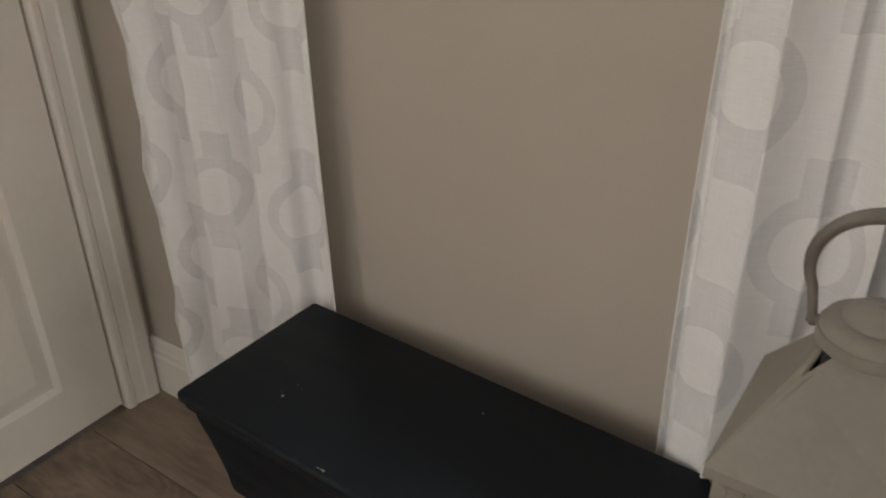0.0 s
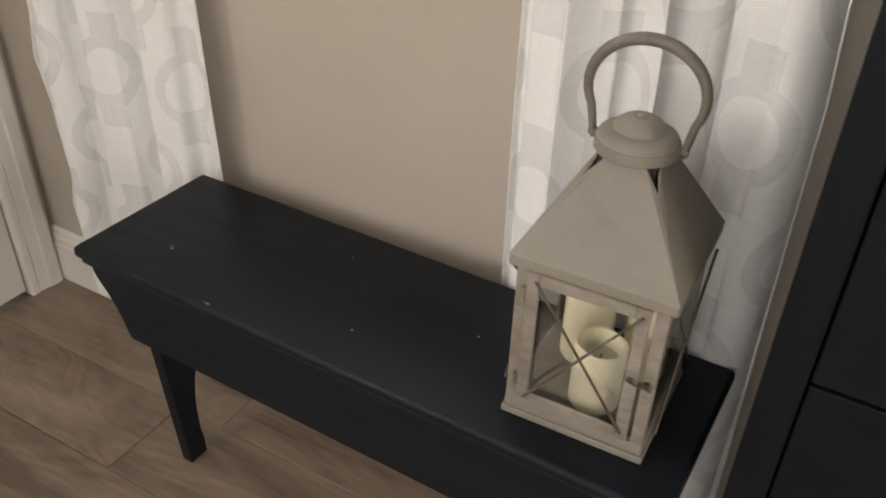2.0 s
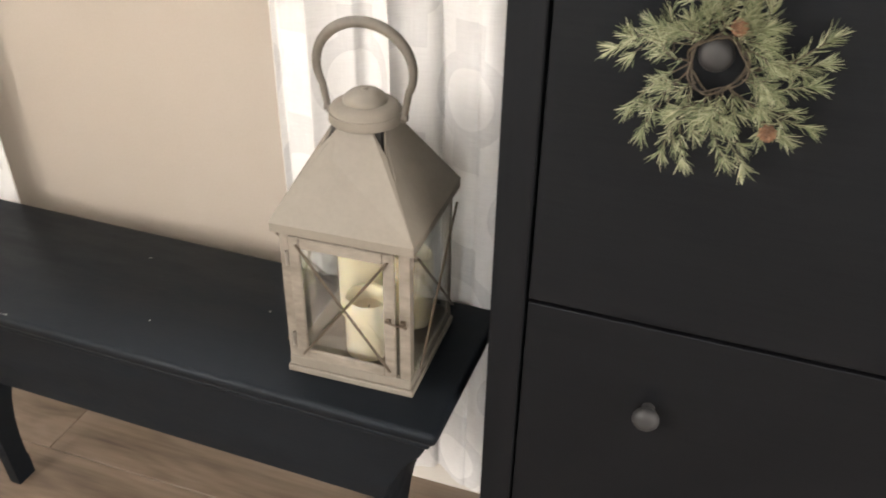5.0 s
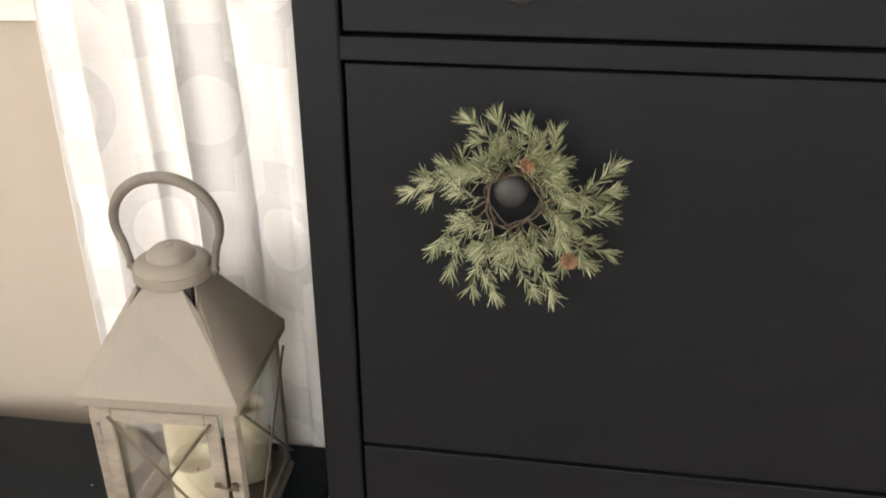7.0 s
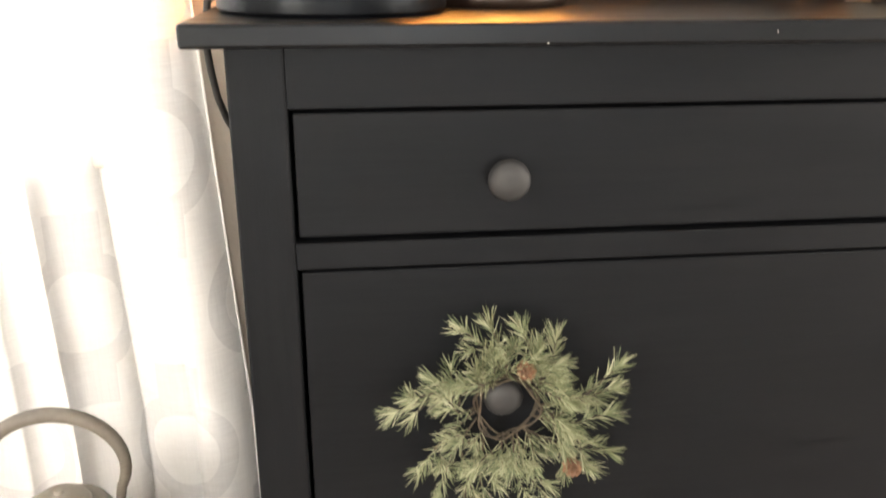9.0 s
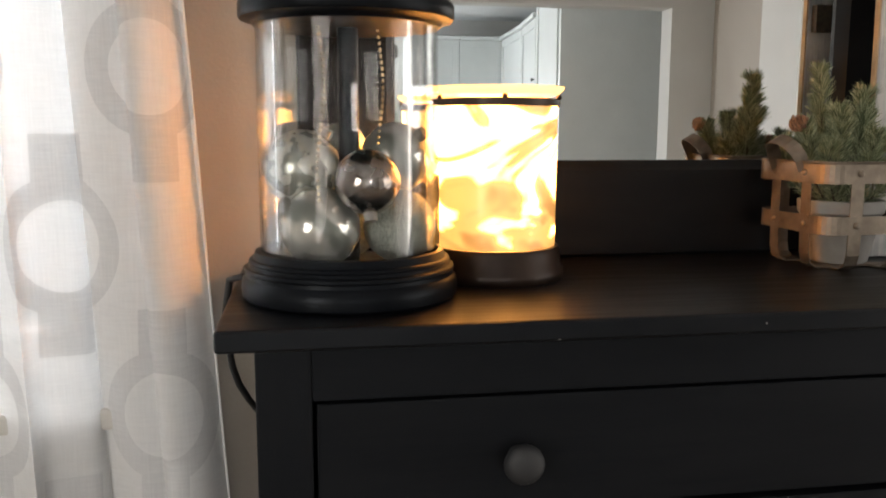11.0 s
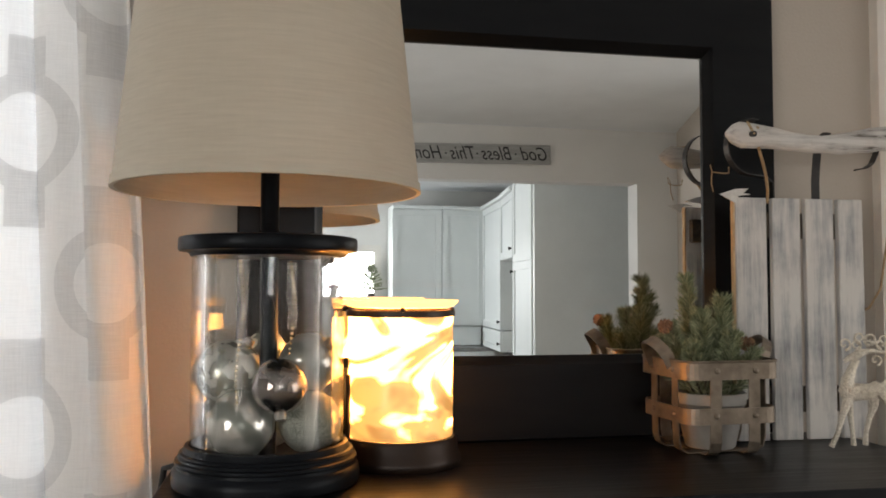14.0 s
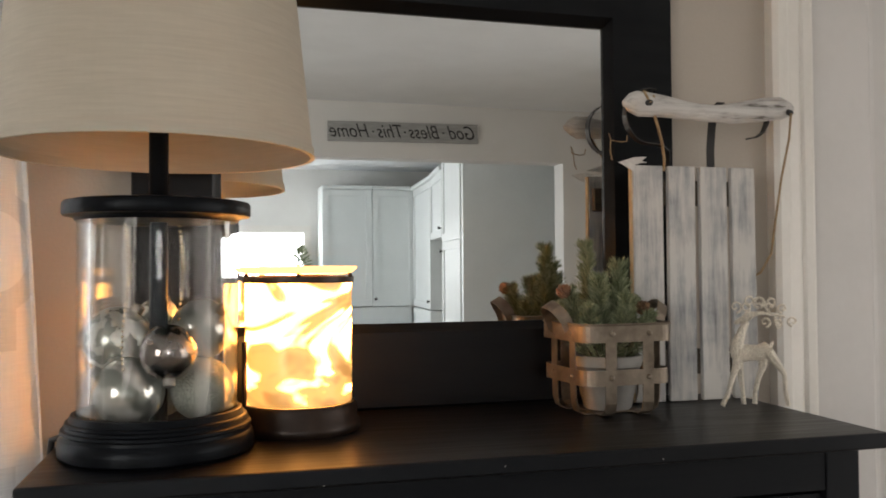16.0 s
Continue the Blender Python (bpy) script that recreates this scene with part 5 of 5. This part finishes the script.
def sled():
    y0, y1, h = 0.9165, 0.918, 0.3085
    tilt = math.degrees(math.atan2(y1 - y0, h))
    m = pose(0.9545, y0, CZ + 0.0005, -tilt, 0, 0)
    root = thing("decor_sled", m, "whitewashed slat sled with driftwood handle, leaning at the wall", "sled")
    L = 0.304
    for x0, x1 in ((0.0, 0.0425), (0.0500, 0.0885), (0.0965, 0.1355), (0.1425, 0.1775)):
        bm = cube(x0, x1, -0.0, 0.008, 0.001, L, 0.001, seg=1)
        for v in bm.verts:
            v.co.x += 0.0006 * math.sin(v.co.z * 30 + x0 * 99)
        part("slat", bm, M_SLED, root)
    for z in (0.05, 0.27):
        part("batten", cube(0.004, 0.178, 0.008, 0.018, z - 0.016, z + 0.016, 0.001), M_STEM, root)
    part("edge_strip", cube(-0.0022, -0.0002, 0.0005, 0.0075, 0.002, L - 0.001), M_RAW, root, "raw pine edge of the first slat")
    # straps that curl forward over the top and carry the handle
    for x, back in ((0.125, 0.0),):
        bm = bmesh.new()
        pts = [(x, 0.020, 0.02), (x, 0.020, 0.26), (x, 0.021 + 0.2 * back, 0.31), (x, 0.021 + 0.7 * back, 0.330), (x, 0.018 + back, 0.352), (x, 0.014 + 0.8 * back, 0.372), (x, 0.006 + 0.3 * back, 0.384), (x, -0.006, 0.388)]
        strap(bm, pts, (1, 0, 0), 0.011, 0.0016)
        part("runner", bm, M_STEEL, root, "curled black steel runner")
    bm = bmesh.new()
    curl = [(0.030 + 0.034 * math.cos(radians(q)), 0.012, 0.370 + 0.036 * math.sin(radians(q))) for q in range(75, 271, 15)]
    strap(bm, curl + [(0.048, 0.014, 0.333), (0.060, 0.018, 0.326), (0.062, 0.020, 0.30), (0.062, 0.020, 0.02)], (0, 1, 0), 0.012, 0.0016)
    part("runner", bm, M_STEEL, root, "curled black steel runner")
    bm = bmesh.new()
    strap(bm, [(0.182, -0.022, 0.374), (0.181, -0.022, 0.360), (0.175, -0.022, 0.348), (0.165, -0.022, 0.341), (0.153, -0.022, 0.339)], (0, 1, 0), 0.010, 0.0016)
    part("hook", bm, M_STEEL, root, "curled black steel hook")
    bm = bmesh.new()
    n = 26
    rnd = random.Random(2)
    pts, rad = [], []
    for i in range(n):
        k = i / (n - 1)
        pts.append((-0.024 + 0.246 * k, -0.024 + 0.003 * math.sin(7 * k), 0.3765 - 0.005 * math.sin(3.1 * k) + 0.0035 * math.sin(8 * k + 0.4) + 0.002 * k))
        end = min(1, (min(k, 1 - k) / 0.07)) ** 0.5
        rad.append(max(0.003, (0.0140 + 0.0022 * math.sin(8 * k + 1) - 0.001 * k) * end))
    tube(bm, pts, rad, 12, 0.6)
    for v in bm.verts:
        v.co += Vector((0, 1, 1)) * 0.0012 * noise.noise(v.co * 90)
    part("handle_bar", bm, M_DRIFT, root, "white brushed driftwood bar", smooth=True)
    # the bar isn't drilled: black plugs paint the shade of its two holes
    bm = bmesh.new()
    tube(bm, [(0.208, -0.030, 0.3745), (0.208, -0.036, 0.372)], 0.0038, 10)
    part("drilled_hole", bm, M_NECK, root, "black plug as the shade of a drilled hole")
    bm = bmesh.new()
    tube(bm, [(0.006, -0.032, 0.378), (0.006, -0.038, 0.377)], 0.0038, 10)
    part("drilled_hole", bm, M_NECK, root, "black plug as the shade of a drilled hole")
    for pts, r in (([(0.018, -0.024, 0.368), (0.026, -0.020, 0.350), (0.036, -0.012, 0.330), (0.044, -0.002, 0.312), (0.046, 0.004, 0.298)], 0.0019), ([(0.006, -0.038, 0.377), (0.004, -0.026, 0.394), (0.014, -0.018, 0.393), (0.016, -0.030, 0.386)], 0.0016), ([(-0.004, 0.006, 0.343), (-0.005, 0.005, 0.335), (-0.013, 0.004, 0.334), (-0.026, 0.007, 0.336), (-0.028, 0.009, 0.345), (-0.025, 0.010, 0.338), (-0.025, 0.012, 0.322), (-0.022, 0.013, 0.312)], 0.0007), ([(0.208, -0.036, 0.372), (0.209, -0.030, 0.34), (0.208, -0.014, 0.29), (0.206, -0.004, 0.24), (0.203, 0.004, 0.19), (0.192, 0.012, 0.165), (0.170, 0.018, 0.155)], 0.0015)):
        part("twine", tube(bmesh.new(), pts, r, 7), M_TWINE, root, "frayed jute twine", smooth=True)
    bm = bmesh.new()
    prism([(-0.022, 0.3065), (0.002, 0.310), (0.018, 0.307), (0.002, 0.3055), (-0.002, 0.296)], -0.006, -0.004, bm)
    part("paper_scrap", bm, M_CHIP, root, "torn white paper scrap")
    bm = bmesh.new()
    prism([(-0.010, 0.310), (0.018, 0.308), (0.030, 0.318), (0.012, 0.317)], 0.019, 0.021, bm)
    part("paper_scrap", bm, M_CHIP, root, "torn white paper scrap")
    return root


sled()


def reindeer():
    """One cast figure with curled antlers and a glittered coat."""
    bm = bmesh.new()
    tube(bm, [(-0.026, 0, 0.060), (-0.020, 0, 0.066), (-0.008, 0, 0.067), (0.006, 0, 0.067), (0.016, 0, 0.070), (0.022, 0, 0.069)], [0.005, 0.0118, 0.0105, 0.0098, 0.0105, 0.005], 14)
    tube(bm, [(-0.021, 0, 0.066), (-0.020, 0, 0.082), (-0.014, 0, 0.096), (-0.009, 0, 0.106)], [0.0100, 0.0072, 0.0050, 0.0044], 12)
    tube(bm, [(-0.004, 0, 0.112), (-0.010, 0, 0.110), (-0.018, 0, 0.107), (-0.024, 0, 0.104)], [0.0038, 0.0054, 0.0038, 0.0022], 10)
    tube(bm, [(0.021, 0, 0.073), (0.026, 0, 0.081)], [0.0035, 0.0013], 8)
    for s in (-1, 1):
        # scrolls cast on the flank
        for cx, cz, r, turn in ((-0.017, 0.067, 0.0055, 1), (-0.006, 0.070, 0.0050, -1), (0.004, 0.066, 0.0050, 1), (0.014, 0.071, 0.0055, -1)):
            pts = []
            for i in range(13):
                a = radians(40 + turn * 36 * i)
                pts.append((cx + r * (1 - 0.05 * i) * math.cos(a), s * 0.0105, cz + r * (1 - 0.05 * i) * math.sin(a)))
            tube(bm, pts, 0.0013, 5)
        tube(bm, [(-0.022, s * 0.005, 0.060), (-0.030, s * 0.006, 0.040), (-0.037, s * 0.007, 0.018), (-0.045, s * 0.007, 0.003)] if s < 0 else [(-0.018, 0.005, 0.060), (-0.014, 0.007, 0.038), (-0.011, 0.008, 0.018), (-0.010, 0.008, 0.002)], [0.0066, 0.0038, 0.0028, 0.0034], 8)
        tube(bm, [(0.016, s * 0.006, 0.068), (0.028, s * 0.007, 0.053), (0.036, s * 0.008, 0.040), (0.036, s * 0.009, 0.022), (0.040, s * 0.009, 0.002)] if s < 0 else [(0.014, 0.006, 0.066), (0.016, 0.007, 0.050), (0.010, 0.008, 0.034), (0.006, 0.009, 0.018), (0.005, 0.009, 0.002)], [0.0078, 0.0048, 0.0032, 0.0028, 0.0034], 8)
        base = Vector((-0.010, s * 0.003, 0.110))
        tube(bm, [base, base + Vector((0.012, s * 0.006, 0.006)), base + Vector((0.030, s * 0.010, 0.006)), base + Vector((0.044, s * 0.012, 0.002))], [0.0022, 0.0020, 0.0018, 0.0014], 7)
        for cx, cz, r, turn in ((-0.012, 0.014, 0.0075, 1), (0.006, 0.021, 0.0075, -1), (0.020, 0.020, 0.0070, 1), (0.034, 0.013, 0.0060, -1), (0.028, -0.006, 0.0065, 1), (0.046, -0.003, 0.0060, -1)):
            c = base + Vector((cx + 0.006, s * (0.006 + 0.15 * abs(cx)), cz))
            pts = []
            for i in range(15):
                a = radians(-90 + turn * 30 * i)
                rr = r * (1 - 0.045 * i)
                pts.append(c + Vector((rr * math.cos(a), 0.0004 * i * s, rr * math.sin(a))))
            tube(bm, pts, [0.0017 - 0.00005 * i for i in range(15)], 6)
        tube(bm, [Vector((-0.012, s * 0.005, 0.108)), Vector((-0.008, s * 0.013, 0.112))], [0.003, 0.001], 6)
    ob = link("reindeer_figurine", bm, M_GLITTER, smooth=True)
    ob.matrix_world = pose(1.0905, 0.866, CZ - 0.0010, 0, 0, -8)
    tagged(ob, "champagne glitter reindeer figurine with curled antlers", "figurine")


reindeer()

# ---- far side of the room, seen in the mirror ----
sign = thing("wooden_sign", ASKEW @ pose(1.566, ROOM_BACK, 2.277, 0, 0.7, 180), "grey washed wooden sign with black script lettering", "sign")
part("board", cube(-0.466, 0.466, -0.018, -0.001, -0.060, 0.060, 0.004), M_SIGN, sign)


def word(text, x, size, tall):
    """One word of the sign as a mesh that starts at x; returns where it ends."""
    fc = bpy.data.curves.new("word", "FONT")
    fc.body, fc.size, fc.align_y, fc.shear, fc.extrude = text, size, "CENTER", 0.38, 0.0006
    tmp = new("tmp_text", fc)
    bpy.context.view_layer.update()
    me = bpy.data.meshes.new_from_object(tmp.evaluated_get(bpy.context.evaluated_depsgraph_get()))
    bpy.data.objects.remove(tmp)
    me.materials.append(M_INK)
    ob = new("word", me)
    ob.parent = sign
    xs = [v.co.x for v in me.vertices]
    ob.matrix_basis = pose(x - min(xs), -0.0192, 0, 90, 0, 0) @ Matrix.Diagonal((1, tall, 1, 1))
    return x + max(xs) - min(xs)


x = -0.440
for k, text in enumerate(("God", "Bless", "This", "Home")):
    x = word(text, x, 0.094, 1.25) + 0.024
    if k < 3:
        part("dot", ball(bmesh.new(), (x, -0.0185, 0.0), 0.006, 10), M_INK, sign)
        x += 0.024


def kitchen_cabinet(m, w, h, d, label, knob, split=None, crown=False):
    """A wall or tall unit; its front looks to local -y."""
    root = thing("kitchen_cabinet", m, label, "cabinet", "kitchen cabinets")
    part("body", cube(0, w, 0, d, 0, h), M_KITCHEN, root)
    if crown:
        part("crown", cube(0.0, w, -0.045, d, h, h + 0.035, 0.006), M_KITCHEN, root, "white crown moulding")
    fronts = [(0.002, h - 0.002)] if split is None else [(0.002, split - 0.002), (split + 0.002, h - 0.002)]
    for z0, z1 in fronts:
        bm = bmesh.new()
        s = min(0.06, (z1 - z0) * 0.25)
        box(bm, 0.002, s, -0.02, 0, z0, z1)
        box(bm, w - s, w - 0.002, -0.02, 0, z0, z1)
        box(bm, s, w - s, -0.02, 0, z0, z0 + s)
        box(bm, s, w - s, -0.02, 0, z1 - s, z1)
        box(bm, s, w - s, -0.010, 0, z0 + s, z1 - s)
        dr = part("door", bm, M_KITCHEN, root)
        zk = z0 + 0.07 if knob[1] == "low" else z1 - 0.07
        kb = bmesh.new()
        lathe([(0, 0), (0.006, 0), (0.006, 0.012), (0.014, 0.018), (0.013, 0.026), (0, 0.029)], 16, kb, pose(w - 0.03 if knob[0] > 0 else 0.03, -0.02, zk, 90, 0, 0))
        part("handle", kb, M_NECK, dr, "small dark knob")
    return root


def kpose(x, y, z, rz):
    return ASKEW @ pose(x, y, z, 0, 0, rz)


KF = KIT_BACK + 0.36
# run on the back wall: fronts look to +y, so x runs backwards
kitchen_cabinet(kpose(1.944, KF, 1.095, 180), 0.483, 1.13, 0.35, "white panelled kitchen wall unit with a dark knob", (1, "low"), crown=True)
kitchen_cabinet(kpose(2.370, KF, 1.095, 180), 0.424, 1.13, 0.35, "white panelled kitchen wall unit in the corner", (1, "low"), crown=True)
# side run, slightly out of square
kitchen_cabinet(kpose(2.300, -6.08, 1.095, 274.3), 0.93, 1.13, 0.30, "white kitchen wall unit on the side wall", (-1, "low"), crown=True)
kitchen_cabinet(kpose(2.190, -5.30, 1.70, 278), 0.77, 0.525, 0.34, "short white kitchen unit over a recess", (-1, "low"), crown=True)
kitchen_cabinet(kpose(2.130, -4.60, 0.0, 274.9), 0.69, 2.44, 0.48, "tall white kitchen unit with dark knobs", (1, "high"), split=1.66)
kitchen_cabinet(kpose(2.300, -6.08, 0.905, 274.3), 0.93, 0.18, 0.28, "low white unit between worktop and wall unit", (-1, "low"))
for x in (1.98, 2.42, 1.47, 0.86):
    kitchen_cabinet(kpose(x, KF + 0.2, 0.0, 180), 0.438 if x > 2 else 0.5 if x > 1.5 else 0.606, 0.86, 0.55, "white kitchen base unit under the worktop", (-1, "high"), split=0.66)
wt = thing("worktop", ASKEW, "grey stone kitchen worktop along the wall", "worktop")
part("slab", cube(0.25, 2.62, KIT_BACK + 0.002, KF + 0.22, 0.862, 0.90, 0.004), M_STONE, wt)
part("upstand", cube(1.463, 2.340, KIT_BACK + 0.01, KF - 0.004, 0.905, 1.088), M_KITCHEN, wt, "white drawer row under the wall units")
tree = thing("miniature_tree", ASKEW @ pose(1.285, KIT_BACK + 0.075, KIT[2]), "tiny dark green decorative tree on the kitchen window sill", "tree")
rnd = random.Random(13)
part("stand", lathe([(0, 0), (0.03, 0), (0.03, 0.02), (0.006, 0.024), (0.005, 0.06), (0, 0.06)], 14), M_STEM, tree)
green = bmesh.new()
tree.matrix_world = tree.matrix_world @ Matrix.Scale(1.25, 4)
for i in range(46):
    k = i / 46
    a = i * 2.4
    p = Vector((0, 0, 0.05 + 0.19 * k))
    d = Vector((math.cos(a), math.sin(a), 0.1 + 0.9 * k))
    needles(green, p, d, 26, 0.026, 0.0030, 0.45, rnd, 0.105 * (1 - k) + 0.012)
tagged(part("crown", green, M_PINE, tree, "dark green needle crown"), kind="stuff")
fl = thing("flower_pot", ASKEW @ pose(0.92, KIT_BACK + 0.075, KIT[2]), "mauve flowering plant on the kitchen window sill", "potted plant")
part("pot", lathe([(0, 0), (0.03, 0), (0.04, 0.06), (0.036, 0.06), (0, 0.05)], 18), M_POT, fl)
bm = bmesh.new()
for i in range(40):
    d = Vector((rnd.gauss(0, 1), rnd.gauss(0, 0.7), abs(rnd.gauss(0, 0.8)) + 0.2)).normalized() * rnd.uniform(0.03, 0.075)
    c = Vector((0, 0, 0.07)) + d
    n = d.normalized()
    s = n.orthogonal().normalized() * 0.016
    t = n.cross(s)
    bm.faces.new([bm.verts.new(c + x) for x in (s, s * 0.4 + t + n * 0.006, -s, -s * 0.4 - t + n * 0.006)])
    tube(bm, [Vector((0, 0, 0.05)), c], 0.0015, 4)
tagged(part("blossom", bm, M_FLOWER, fl, "mauve petals"), kind="stuff")

# ---- floor planks ----
PW, PL = 0.185, 1.22
plank = cube(0, PL - 0.0016, 0, PW - 0.0016, -0.008, 0.0, 0.0009, seg=1)
pm = bpy.data.meshes.new("plank")
plank.to_mesh(pm)
plank.free()
pm.materials.append(M_FLOOR)
rnd = random.Random(11)
y = -0.002 - PW
while y > ROOM_BACK - 0.1:
    x = ROOM_L - rnd.uniform(0.1, 1.1)
    while x < ROOM_R:
        a, b = max(x, ROOM_L + 0.003), min(x + PL, ROOM_R - 0.003)
        if b - a > 0.02:
            ob = new("plank", pm)
            ob.parent = base
            ob.matrix_basis = Matrix.Translation((a, y, 0)) @ Matrix.Diagonal(((b - a) / PL, 1, 1, 1))
        x += PL
    y -= PW
